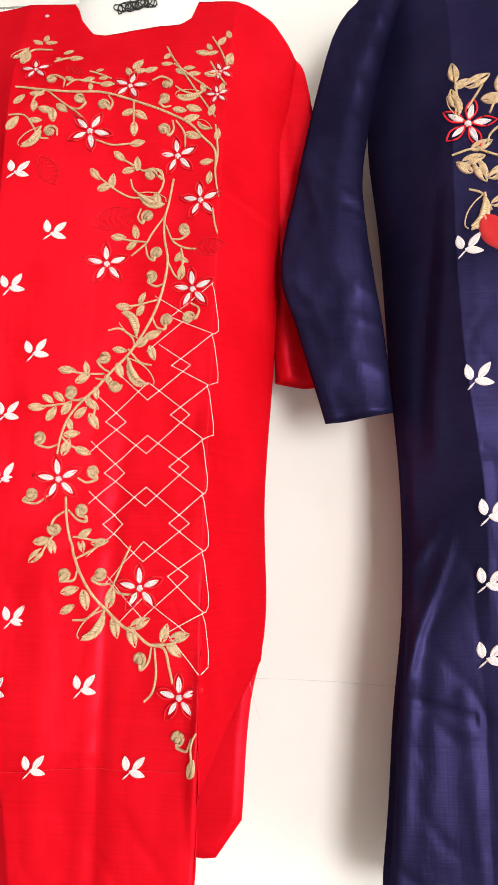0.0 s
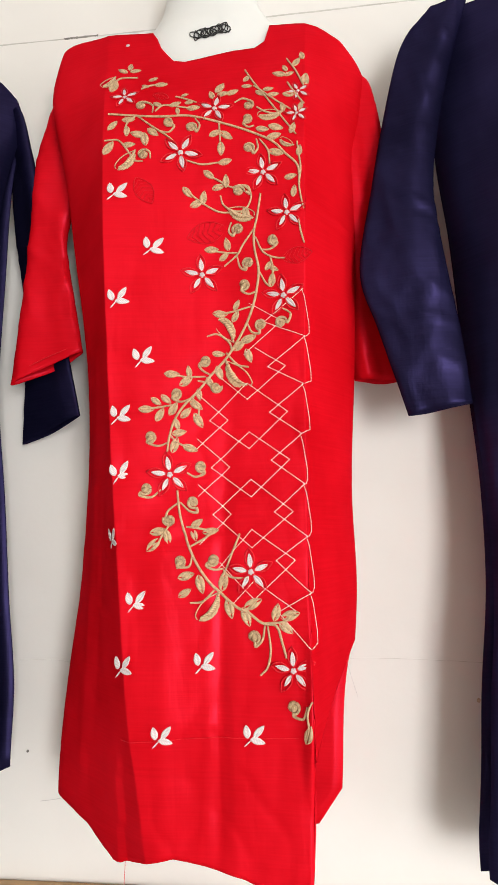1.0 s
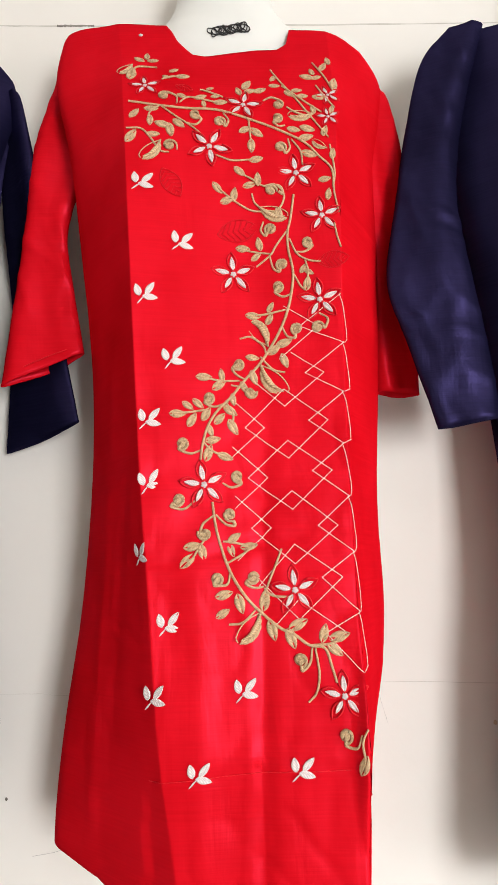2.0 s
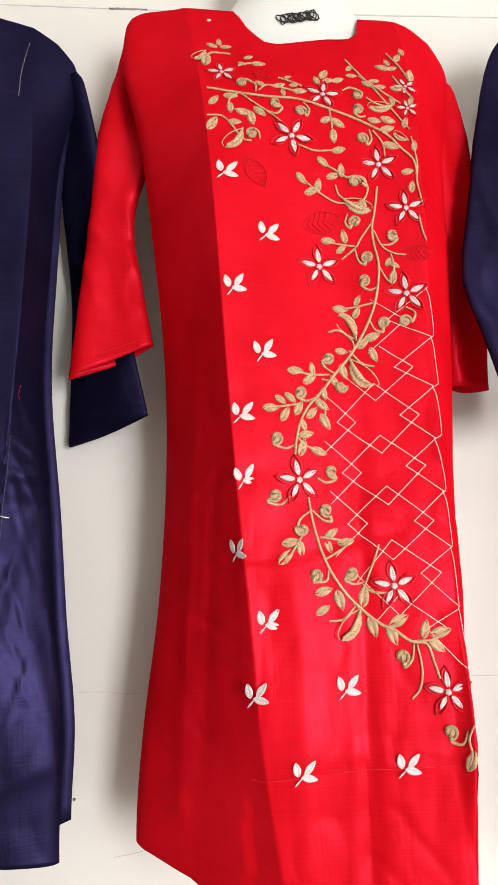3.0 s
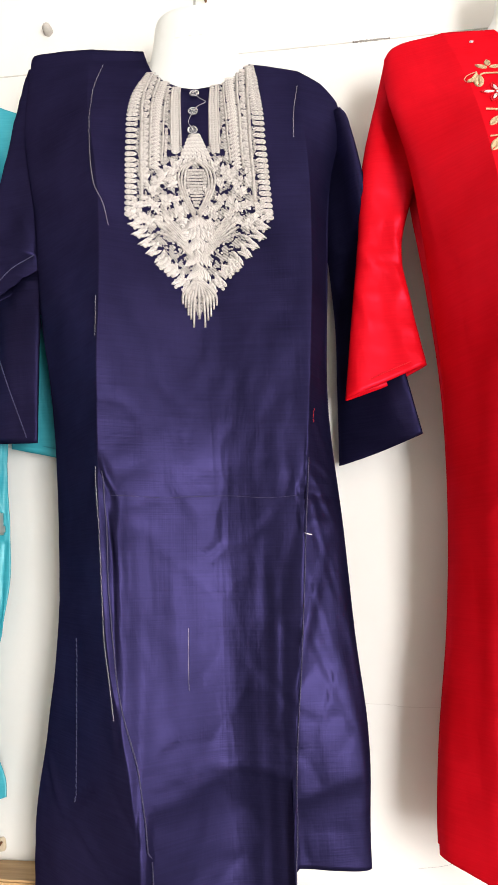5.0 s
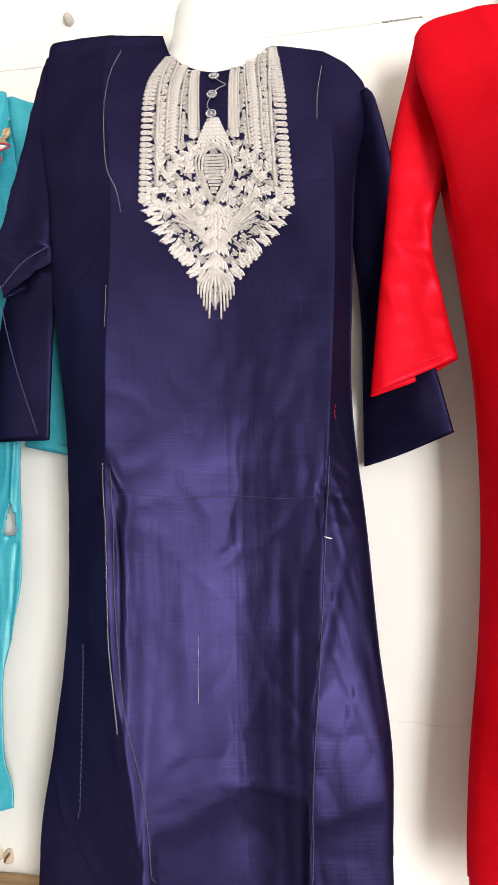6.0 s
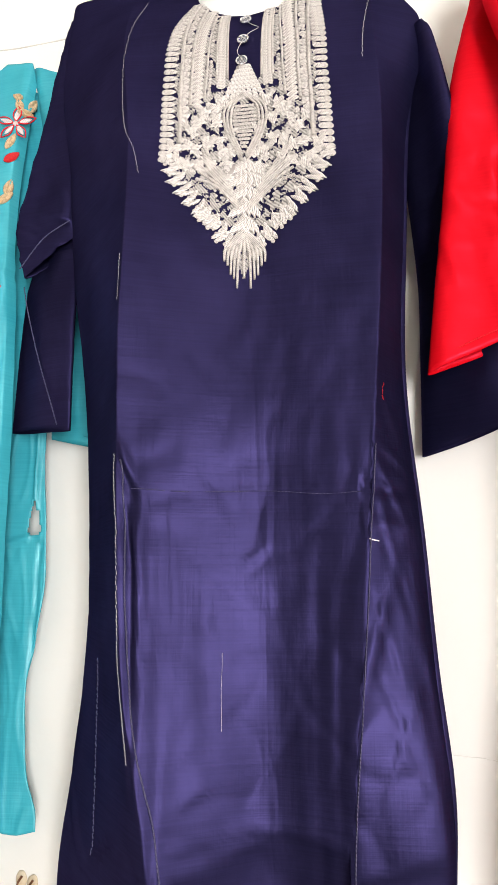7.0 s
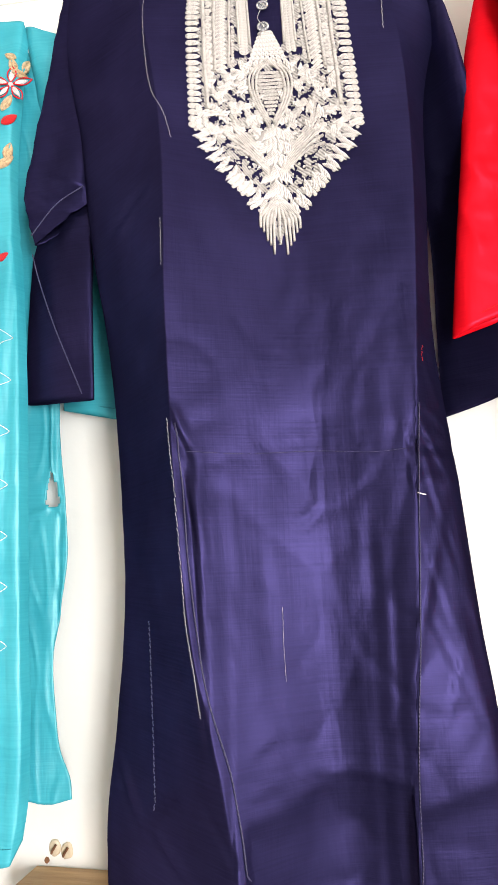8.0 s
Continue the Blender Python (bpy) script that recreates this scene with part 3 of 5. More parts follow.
# navy kurta with gold flowers
navy_b = kurta("navy_kurta", "dark navy cotton kurta with gold, red and white embroidery, hanging")
B_FRONT = Sheet(
    [NAVY2_L, NAVY2_A, [(z, x + 0.16) for z, x in NAVY2_A], [(z, x + 0.30) for z, x in NAVY2_A], [(z, x + 0.39) for z, x in NAVY2_A]],
    [[(2.32, 0.98), (1.62, 0.95), (1.45, 0.935), (1.3, 0.915), (1.0, 0.905)], [(2.32, .95), (2.2, .91), (2.0, .885), (1.5, .885), (1.3, .90), (1.0, .905)], [(2.32, .95), (2.2, .90), (2.0, .87), (1.5, .875), (1.0, .87)],
     [(2.32, .95), (2.2, .91), (2.0, .885), (1.5, .885), (1.0, .88)], [(2.32, 0.98), (1.0, 0.96)]],
    [("upright", (0.180, 0.67), -0.006, 0.008, 1.36, 1.52), ("upright", (0.186, 0.36), -0.006, 0.008, 1.2, 1.49), ("upright", (0.150, 0.1), 0.003, 0.012, 1.0, 1.4), ("upright", (0.165, -0.05), -0.002, 0.01, 0.95, 1.3),
     ("upright", (0.15, 0.05), -0.004, 0.012, 1.5, 2.1), ("upright", (0.125, 0.1), 0.004, 0.01, 1.55, 2.0), ("level", 1.235, 0.003, 0.006, 0.08, 0.19), ("level", 1.57, 0.002, 0.006, 0.16, 0.5)], 31.0, 0.05)
cloth(part("front_panel", B_FRONT.mesh("front_panel", NAVY, [(0, 2.25), (0.4, 2.29), (1.3, 2.29), (1.6, 2.21), (2.4, 2.21), (2.8, 2.29), (4, 2.25)],
     [(0, 0.98), (1, 0.95), (3, 0.95), (4, 0.98)]), navy_b))
cloth(part("back_panel", back_mesh("back_panel", NAVY2_L, [(z, x + 0.39) for z, x in NAVY2_A], 0.985, [(0, 2.25), (0.2, 2.28), (0.8, 2.28), (1, 2.25)], [(0, 0.96), (1, 0.96)], NAVY, 35.0), navy_b))
cloth(part("sleeve", sleeve_mesh("sleeve", [
    (0.085, 2.278, 0.14, 2.285, 0.945, 0.012), (0.035, 2.215, 0.105, 2.17, 0.945, 0.032), (0.0, 2.09, 0.08, 2.06, 0.945, 0.026),
    (-0.026, 1.965, 0.066, 1.955, 0.935, 0.024), (-0.05, 1.83, 0.075, 1.84, 0.925, 0.024), (-0.026, 1.735, 0.09, 1.73, 0.925, 0.02), (0.01, 1.606, 0.10, 1.62, 0.93, 0.018)], NAVY, 41.0, 0.005), navy_b))
cloth(part("sleeve", sleeve_mesh("sleeve", [
    (0.50, 2.285, 0.56, 2.278, 0.945, 0.012), (0.54, 2.17, 0.61, 2.215, 0.95, 0.03), (0.56, 2.03, 0.65, 2.05, 0.96, 0.034), (0.57, 1.62, 0.68, 1.61, 0.98, 0.03)], NAVY, 47.0), navy_b))

# turquoise kurta
teal = kurta("turquoise_kurta", "pale turquoise satin kurta with flower embroidery, hanging")
TEAL_FOLD = [(z, x + 0.005) for z, x in TEAL_A]
TEAL_FRONT = Sheet(
    [[(z, x - 0.40) for z, x in TEAL_A], [(z, x - 0.33) for z, x in TEAL_A], [(z, x - 0.17) for z, x in TEAL_A], TEAL_A, TEAL_FOLD],
    [[(2.34, 1.0), (1.0, 1.0)], [(2.34, 1.0), (2.2, .97), (2.0, .95), (1.0, .94)], [(2.34, 1.0), (2.2, .985), (2.0, .965), (1.0, .96)],
     [(2.34, 1.0), (2.2, .98), (2.0, .965), (1.0, .962)], [(2.34, 1.005), (2.0, 0.975), (1.0, 0.970)]],
    [("upright", (-1.292, 0.02), -0.005, 0.008, 1.1, 2.2), ("upright", (-1.276, 0.0), 0.003, 0.005, 1.0, 1.9), ("level", 1.93, -0.004, 0.008, -1.36, -1.25)], 51.0, 0.04)
cloth(part("front_panel", TEAL_FRONT.mesh("front_panel", TEAL, [(0, 2.30), (0.4, 2.34), (1.5, 2.34), (1.9, 2.27), (2.3, 2.30), (2.7, 2.345), (3.5, 2.325), (4, 2.30)],
     [(0, 1.06), (1, 1.02), (2.6, 1.026), (2.9, 1.03), (4, 1.06)], per=26), teal))
cloth(part("back_panel", back_mesh("back_panel", [(z, x - 0.40) for z, x in TEAL_A], [(2.34, -1.29), (1.0, -1.31)], 1.06, [(0, 2.3), (0.2, 2.33), (0.8, 2.33), (1, 2.30)], [(0, 1.1), (1, 1.11)], TEAL, 55.0, 0.005), teal))
TEAL_SIDE = ((2.34, -1.25), (2.1, -1.228), (1.9, -1.222), (1.70, -1.236), (1.606, -1.234), (1.518, -1.224), (1.432, -1.220), (1.358, -1.231), (1.292, -1.241), (1.197, -1.234), (1.151, -1.227), (1.128, -1.216), (1.085, -1.209))


def side_mesh(name, mat):
    """Side of the turquoise kurta: crushed cloth with a gaping seam that shows the wall."""
    rows, cols = 320, 34
    verts, faces = [], []
    for j in range(rows + 1):
        for i in range(cols + 1):
            f = i / cols
            top, hem = 2.30 - 0.02 * f, 1.092 + 0.004 * math.sin(7 * f)
            z = top + (hem - top) * j / rows
            right = along(TEAL_SIDE, z)
            x = -1.315 + (right + 1.315) * f
            y = 1.022 + 0.012 * f + 0.012 * math.exp(-((z - 1.13) / 0.04) ** 2) * (f - 0.6)
            y -= 0.006 * math.exp(-((x + 1.245 + 0.02 * (z - 1.6)) / 0.004) ** 2) * (1.53 < z < 1.72)
            y += 0.004 * math.exp(-((x + 1.234 - 0.03 * (z - 1.4)) / 0.004) ** 2) * (1.3 < z < 1.5)
            y -= 0.004 * math.exp(-((z - 1.505 - 0.3 * (x + 1.26)) / 0.005) ** 2) * (x < -1.25)
            low = 1 - abs(noise.noise(Vector((x * 38, 2.0, z * 9 + x * 20))))
            y -= 0.006 * max(0.0, low - 0.75) + 0.004 * noise.noise(Vector((x * 14, 8.0, z * 3.2)))
            verts.append((x, y, z))
    w = cols + 1
    for j in range(rows):
        for i in range(cols):
            quad = (j * w + i, (j + 1) * w + i, (j + 1) * w + i + 1, j * w + i + 1)
            x, z = (sum(verts[q][k] for q in quad) / 4 for k in (0, 2))
            g = (1.574 - z) / 0.064
            if 0 < g < 1 and abs(x + 1.2465 - 0.003 * g) < 0.013 * g ** 0.8 * min(1.0, (1 - g) * 7 + 0.3):
                continue
            faces.append(quad)
    return mesh_from(name, verts, faces, mat)


cloth(part("side_panel", side_mesh("side_panel", TEAL), teal, "crumpled side with a gaping seam"))
cloth(part("sleeve", sleeve_mesh("sleeve", [
    (-1.30, 2.335, -1.24, 2.31, 1.02, 0.012), (-1.28, 2.2, -1.20, 2.22, 1.035, 0.02), (-1.25, 2.0, -1.165, 2.03, 1.05, 0.02), (-1.24, 1.80, -1.135, 1.80, 1.055, 0.018), (-1.236, 1.665, -1.12, 1.640, 1.055, 0.016)], TEAL, 57.0), teal))

# busts
bust(-0.885, 0.985, 2.438, "white plastic hanging bust with steel hook, wearing the silver-yoke kurta")
bust(-0.284, 0.985, 2.462, "white plastic hanging bust with black scribble, wearing the red kurta")
bust(0.352, 0.985, 2.462, "white plastic hanging bust wearing the flowered navy kurta")


# ---- embroidery ----
def lens_mesh(name, mat, width=0.44, dome=0.08, groove=0.09, n=9, bend=0.0):
    """One satin-stitched leaf of length 1, centred, lying in its own xy plane, with a sunk midrib."""
    verts, faces = [], []
    across = (-1.0, -0.9, -0.5, -0.08, 0.08, 0.5, 0.9, 1.0)
    for i in range(n + 1):
        s = i / n
        half = 0.5 * width * (math.sin(math.pi * s ** 0.85) ** 0.75 if 0 < s < 1 else 0.0) + 0.012
        for a in across:
            h = dome * (1 - a * a) * math.sin(math.pi * min(max(s, 0.04), 0.96)) + 0.02
            if abs(a) < 0.2:
                h -= groove
            if abs(a) == 1.0:
                h = -0.05
            verts.append((s - 0.5, a * half + bend * math.sin(math.pi * s), h))
    w = len(across)
    for i in range(n):
        for k in range(w - 1):
            faces.append((i * w + k, (i + 1) * w + k, (i + 1) * w + k + 1, i * w + k + 1))
    return mesh_from(name, verts, faces, mat)


def disc_mesh(name, mat, n=14):
    verts, faces = [(0, 0, 0.35)], []
    for r, h in ((0.55, 0.3), (0.9, 0.12), (1.0, -0.15)):
        for k in range(n):
            w = 2 * math.pi * k / n
            verts.append((r * math.cos(w), r * math.sin(w), h))
    for k in range(n):
        j = (k + 1) % n
        faces.append((0, 1 + k, 1 + j))
        for q in range(2):
            faces.append((1 + q * n + k, 1 + (q + 1) * n + k, 1 + (q + 1) * n + j, 1 + q * n + j))
    return mesh_from(name, verts, faces, mat)


def joined(name, pieces, mat):
    """Several meshes, each with a pose, as one mesh."""
    verts, faces = [], []
    for me, m in pieces:
        base = len(verts)
        verts += [tuple(m @ v.co) for v in me.vertices]
        faces += [tuple(base + i for i in p.vertices) for p in me.polygons]
    return mesh_from(name, verts, faces, mat)


def flat(x, y, angle, sx, sy=None, sz=None):
    a = radians(angle)
    c, s = math.cos(a), math.sin(a)
    sy = sx if sy is None else sy
    sz = sx if sz is None else sz
    return Matrix(((c * sx, -s * sy, 0, x), (s * sx, c * sy, 0, y), (0, 0, sz, 0), (0, 0, 0, 1)))


STITCH = {GOLD.name: GOLD_STITCH, WHITE.name: WHITE_STITCH, SILVER.name: SILVER_STITCH, CRIMSON.name: CRIMSON}
LEAF = {m.name: lens_mesh("leaf", STITCH[m.name], 0.48, 0.09, 0.13) for m in (GOLD, WHITE, CRIMSON)}
PLAIN = {m.name: lens_mesh("stitch_lobe", STITCH[m.name], 0.42, 0.06, 0.0, 6, 0.06) for m in (GOLD, SILVER)}
DISC = {m.name: disc_mesh("stitch_knot", STITCH[m.name]) for m in (GOLD, WHITE, SILVER)}
TURNS = np.linspace(0, 1.75 * math.pi, 34)
SPIRAL = joined("scroll_head", [(tube_mesh("scroll_head", [(r * math.cos(-w), r * math.sin(-w), 0.05) for w, r in zip(TURNS, 0.92 - 0.78 * np.linspace(0, 1, 34) ** 1.3)], 0.16 + 0.26 * np.linspace(0, 1, 34), GOLD_STITCH, 6), Matrix.Identity(4)), (DISC[GOLD.name], flat(0.05, 0.0, 0, 0.62, 0.62, 0.5))], GOLD_STITCH)
FAN = [(0.20, 0.10, 40, 0.34), (0.34, 0.17, 34, 0.38), (0.50, 0.20, 22, 0.40), (0.66, 0.19, 8, 0.38), (0.80, 0.13, -8, 0.36), (0.90, 0.04, -24, 0.32)]
CREST = [(-0.05, 0.0, 0.02), (0.18, 0.07, 0.03), (0.42, 0.11, 0.03), (0.68, 0.09, 0.03), (0.95, -0.04, 0.02)]
SPINE = joined("feather", [(tube_mesh("feather", spline(CREST, 18), np.concatenate([np.linspace(0.03, 0.09, 10), np.linspace(0.085, 0.03, 8)]), GOLD_STITCH, 6), Matrix.Identity(4)),
                           (tube_mesh("feather", spline([(0.0, -0.01, 0.02), (0.28, -0.17, 0.02), (0.62, -0.26, 0.02), (0.95, -0.22, 0.02), (1.04, -0.10, 0.02)], 18), 0.02, GOLD_STITCH, 5), Matrix.Identity(4))], GOLD_STITCH)
PETAL = lens_mesh("petal", WHITE_STITCH, 0.33, 0.08, 0.12, 7)
PETALS = joined("flower", [(PETAL, flat(0.58 * math.cos(radians(72 * k)), 0.58 * math.sin(radians(72 * k)), 72 * k, 0.84 if k != 2 else 0.7)) for k in range(5)], WHITE_STITCH)


def star_outline(name, mat):
    pieces = []
    for k in range(5):
        c = radians(72 * k)
        loop = []
        for i in range(17):
            s = i / 16
            r = 0.14 + 1.12 * (1 - abs(2 * s - 1)) ** 0.92
            wide = 0.25 * math.sin(2 * math.pi * s)
            loop.append((r * math.cos(c) - wide * math.sin(c), r * math.sin(c) + wide * math.cos(c), 0.0))
        pieces.append((tube_mesh("outline", loop, 0.042, mat, 5), Matrix.Identity(4)))
    return joined(name, pieces, mat)


STAR = star_outline("outline", thread("outline_thread", (0.58, 0.005, 0.014), (0.74, 0.010, 0.022), 0.5, 0.3, 30, 5))
SPRIG = joined("butterfly_sprig", [(LEAF[WHITE.name], flat(-0.36, 0.12, 103, 0.62, 0.72, 0.3)), (LEAF[WHITE.name], flat(0.22, 0.20, 52, 0.76, 0.62, 0.3)),
                                   (LEAF[WHITE.name], flat(0.20, -0.24, -8, 0.74, 0.66, 0.3)), (LEAF[WHITE.name], flat(-0.27, -0.40, 48, 0.5, 0.15, 0.3))], WHITE_STITCH)


def vine(sheet, thing, mat, points, radius):
    n = max(6, int(7 * len(points)))
    path = [sheet.on(x, z, 0.0013) for x, z in spline(points, n)]
    r = radius * (0.75 + 0.25 * np.sin(np.linspace(0.3, math.pi - 0.3, n)))
    return part("vine_stem", tube_mesh("vine_stem", path, r, mat, 6), thing)


def curl(sheet, thing, mat, points, head):
    n = 16
    path = [sheet.on(x, z, 0.001) for x, z in spline(points + [((points[-1][0] * 2 + head[0]) / 3, (points[-1][1] * 2 + head[1]) / 3 + 0.002)], n)]
    stem = part("scroll", tube_mesh("scroll", path, np.linspace(0.0012, 0.0024, n), mat, 6), thing)
    dx, dz = path[-1][0] - head[0], path[-1][2] - head[1]
    part("scroll_head", SPIRAL, stem, matrix=sheet.place(head[0], head[1], math.degrees(math.atan2(dz, dx)), 0.0095, 0.0012, 1 if points[0][0] < head[0] else -1))
    return stem


def leaf(sheet, thing, mat, x, z, angle, length):
    return part("leaf", LEAF[mat.name], thing, matrix=sheet.place(x, z, angle, length * 1.05, 0.0012))


def feather(sheet, thing, mat, x, z, angle, length):
    f = part("feather", SPINE, thing, matrix=sheet.place(x, z, angle, length * 1.15, 0.0014, -1 if -90 < angle < 130 else 1))
    for px, py, a, s in FAN:
        part("lobe", PLAIN[mat.name], f, matrix=flat(px, py, a, s, s * 0.95, 0.4))
    return f


def flower(sheet, thing, x, z, angle, radius):
    f = part("flower", PETALS, thing, "white five-petalled embroidered flower outlined in red", sheet.place(x, z, angle, radius * 1.02, 0.0015))
    part("outline", STAR, f)
    part("flower_eye", DISC[WHITE.name], f, matrix=flat(0, 0, 0, 0.17))
    return f


def butterfly_sprig(sheet, thing, x, z, size):
    turn = 7 * math.sin(x * 91 + z * 57)
    return part("butterfly_sprig", SPRIG, thing, "white three-leaved embroidered sprig", sheet.place(x, z, turn, size * 0.9, 0.0016))


def tone_leaf(sheet, thing, mat, x, z, angle, length):
    """A sewn leaf in the cloth's own colour: outline and ribs."""
    m = sheet.place(x, z, angle, length, 0.0008)
    pieces = []
    for side in (-1, 1):
        edge = [(s - 0.5, side * 0.27 * math.sin(math.pi * s) ** 0.8, 0.0) for s in np.linspace(0, 1, 12)]
        pieces.append((tube_mesh("rib", edge, 0.012, mat, 4), Matrix.Identity(4)))
        for k in range(6):
            s = 0.12 + 0.13 * k
            tip = 0.24 * math.sin(math.pi * min(s + 0.13, 1)) ** 0.8
            pieces.append((tube_mesh("rib", [(s - 0.5, 0, 0), (s - 0.42, side * tip * 0.5, 0), (s - 0.36, side * tip, 0)], 0.009, mat, 4), Matrix.Identity(4)))
    return part("sewn_leaf", joined("sewn_leaf", pieces, mat), thing, "sewn leaf in the colour of the cloth", m)


def seam(sheet, thing, name, mat, points, radius=0.0007, dashes=0, lift=0.001, twist=False):
    """A sewn line; with dashes, a row of single loose stitches."""
    n = max(8, 8 * len(points))
    if twist:
        path = []
        for (x0, z0), (x1, z1) in zip(points[:-1], points[1:]):
            m = max(2, int(math.hypot(x1 - x0, z1 - z0) / 0.0011))
            path += [sheet.on(x0 + (x1 - x0) * k / m, z0 + (z1 - z0) * k / m, lift) for k in range(m)]
        path.append(sheet.on(*points[-1], lift))
        return part(name, tube_mesh(name, path, [radius * (1.15, 1.05, 0.75, 0.42)[k % 4] for k in range(len(path))], mat, 5), thing)
    if not dashes:
        path = [sheet.on(x, z, lift) for x, z in spline(points, n)]
        return part(name, tube_mesh(name, path, radius, mat, 5), thing)
    pieces = []
    fine = spline(points, dashes * 4 + 1)
    for k in range(dashes):
        seg = [sheet.on(x + 0.0004 * math.sin(k * 2.3), z, lift + (0.0008 if i == 1 else 0)) for i, (x, z) in enumerate(fine[4 * k:4 * k + 4])]
        pieces.append((tube_mesh(name, seg, radius, mat, 4), Matrix.Identity(4)))
    return part(name, joined(name, pieces, mat), thing)


# vine embroidery of the red kurta
vine(RED_FRONT, red, GOLD, [(-0.425, 2.089), (-0.391, 2.083), (-0.346, 2.075), (-0.302, 2.073), (-0.259, 2.059), (-0.217, 2.042), (-0.175, 2.019), (-0.154, 1.995), (-0.136, 1.972), (-0.135, 1.941)], 0.0019)
vine(RED_FRONT, red, GOLD, [(-0.377, 2.079), (-0.354, 2.057), (-0.332, 2.039), (-0.317, 2.024)], 0.0015)
vine(RED_FRONT, red, GOLD, [(-0.215, 2.167), (-0.200, 2.134), (-0.173, 2.086), (-0.157, 2.059), (-0.137, 2.026)], 0.0015)
vine(RED_FRONT, red, GOLD, [(-0.200, 2.127), (-0.173, 2.099), (-0.144, 2.073)], 0.0015)
vine(RED_FRONT, red, GOLD, [(-0.252, 2.058), (-0.250, 2.022)], 0.0015)
vine(RED_FRONT, red, GOLD, [(-0.191, 2.022), (-0.179, 2.002), (-0.177, 1.980)], 0.0015)
vine(RED_FRONT, red, GOLD, [(-0.302, 1.993), (-0.277, 1.985), (-0.251, 1.987)], 0.0015)
vine(RED_FRONT, red, GOLD, [(-0.426, 2.036), (-0.405, 2.035), (-0.391, 2.018), (-0.378, 1.997), (-0.365, 1.994)], 0.0015)
vine(RED_FRONT, red, GOLD, [(-0.425, 2.141), (-0.419, 2.172), (-0.388, 2.172)], 0.0015)
vine(RED_FRONT, red, GOLD, [(-0.379, 2.142), (-0.366, 2.147), (-0.353, 2.149)], 0.0015)
vine(RED_FRONT, red, GOLD, [(-0.351, 2.087), (-0.338, 2.098), (-0.312, 2.092), (-0.294, 2.087)], 0.0015)
vine(RED_FRONT, red, GOLD, [(-0.321, 2.116), (-0.300, 2.106), (-0.288, 2.099)], 0.0015)
vine(RED_FRONT, red, GOLD, [(-0.381, 2.080), (-0.392, 2.070), (-0.396, 2.058)], 0.0015)
vine(RED_FRONT, red, GOLD, [(-0.192, 1.933), (-0.198, 1.897), (-0.203, 1.875), (-0.203, 1.849), (-0.198, 1.818), (-0.201, 1.788), (-0.208, 1.759), (-0.218, 1.734), (-0.231, 1.710), (-0.247, 1.686), (-0.268, 1.662), (-0.287, 1.638), (-0.306, 1.618), (-0.318, 1.598), (-0.325, 1.574), (-0.328, 1.554)], 0.0019)
vine(RED_FRONT, red, GOLD, [(-0.269, 1.968), (-0.248, 1.954), (-0.227, 1.943)], 0.0015)
vine(RED_FRONT, red, GOLD, [(-0.235, 1.946), (-0.218, 1.949), (-0.206, 1.934), (-0.210, 1.916), (-0.223, 1.904)], 0.0015)
vine(RED_FRONT, red, GOLD, [(-0.298, 1.941), (-0.282, 1.927), (-0.265, 1.915), (-0.248, 1.908), (-0.219, 1.908)], 0.0015)
vine(RED_FRONT, red, GOLD, [(-0.203, 1.879), (-0.220, 1.855), (-0.228, 1.842), (-0.248, 1.825)], 0.0015)
vine(RED_FRONT, red, GOLD, [(-0.266, 1.850), (-0.245, 1.846), (-0.228, 1.844)], 0.0015)
vine(RED_FRONT, red, GOLD, [(-0.201, 1.866), (-0.191, 1.843), (-0.175, 1.833), (-0.159, 1.830)], 0.0015)
vine(RED_FRONT, red, GOLD, [(-0.197, 1.813), (-0.188, 1.795), (-0.182, 1.789)], 0.0015)
vine(RED_FRONT, red, GOLD, [(-0.180, 1.833), (-0.177, 1.816), (-0.180, 1.795)], 0.0015)
vine(RED_FRONT, red, GOLD, [(-0.263, 1.752), (-0.238, 1.755), (-0.209, 1.761)], 0.0015)
vine(RED_FRONT, red, GOLD, [(-0.274, 1.719), (-0.259, 1.722), (-0.243, 1.710), (-0.239, 1.698)], 0.0015)
vine(RED_FRONT, red, GOLD, [(-0.247, 1.694), (-0.231, 1.676), (-0.215, 1.671)], 0.0015)
vine(RED_FRONT, red, GOLD, [(-0.326, 1.664), (-0.303, 1.660), (-0.276, 1.660)], 0.0015)
vine(RED_FRONT, red, GOLD, [(-0.363, 1.614), (-0.341, 1.616), (-0.318, 1.620)], 0.0015)
vine(RED_FRONT, red, GOLD, [(-0.325, 1.578), (-0.314, 1.566), (-0.295, 1.557)], 0.0015)
vine(RED_FRONT, red, GOLD, [(-0.295, 1.630), (-0.286, 1.617), (-0.286, 1.600)], 0.0015)
vine(RED_FRONT, red, GOLD, [(-0.314, 1.500), (-0.311, 1.473), (-0.306, 1.450), (-0.298, 1.424), (-0.287, 1.401), (-0.272, 1.379), (-0.257, 1.364), (-0.235, 1.346), (-0.220, 1.339), (-0.202, 1.326), (-0.184, 1.322), (-0.177, 1.301), (-0.172, 1.283)], 0.0019)
vine(RED_FRONT, red, GOLD, [(-0.302, 1.451), (-0.291, 1.450), (-0.268, 1.445)], 0.0015)
vine(RED_FRONT, red, GOLD, [(-0.339, 1.432), (-0.332, 1.443), (-0.324, 1.454)], 0.0015)
vine(RED_FRONT, red, GOLD, [(-0.298, 1.424), (-0.279, 1.434), (-0.264, 1.444)], 0.0015)
vine(RED_FRONT, red, GOLD, [(-0.253, 1.386), (-0.242, 1.411), (-0.230, 1.440)], 0.0015)
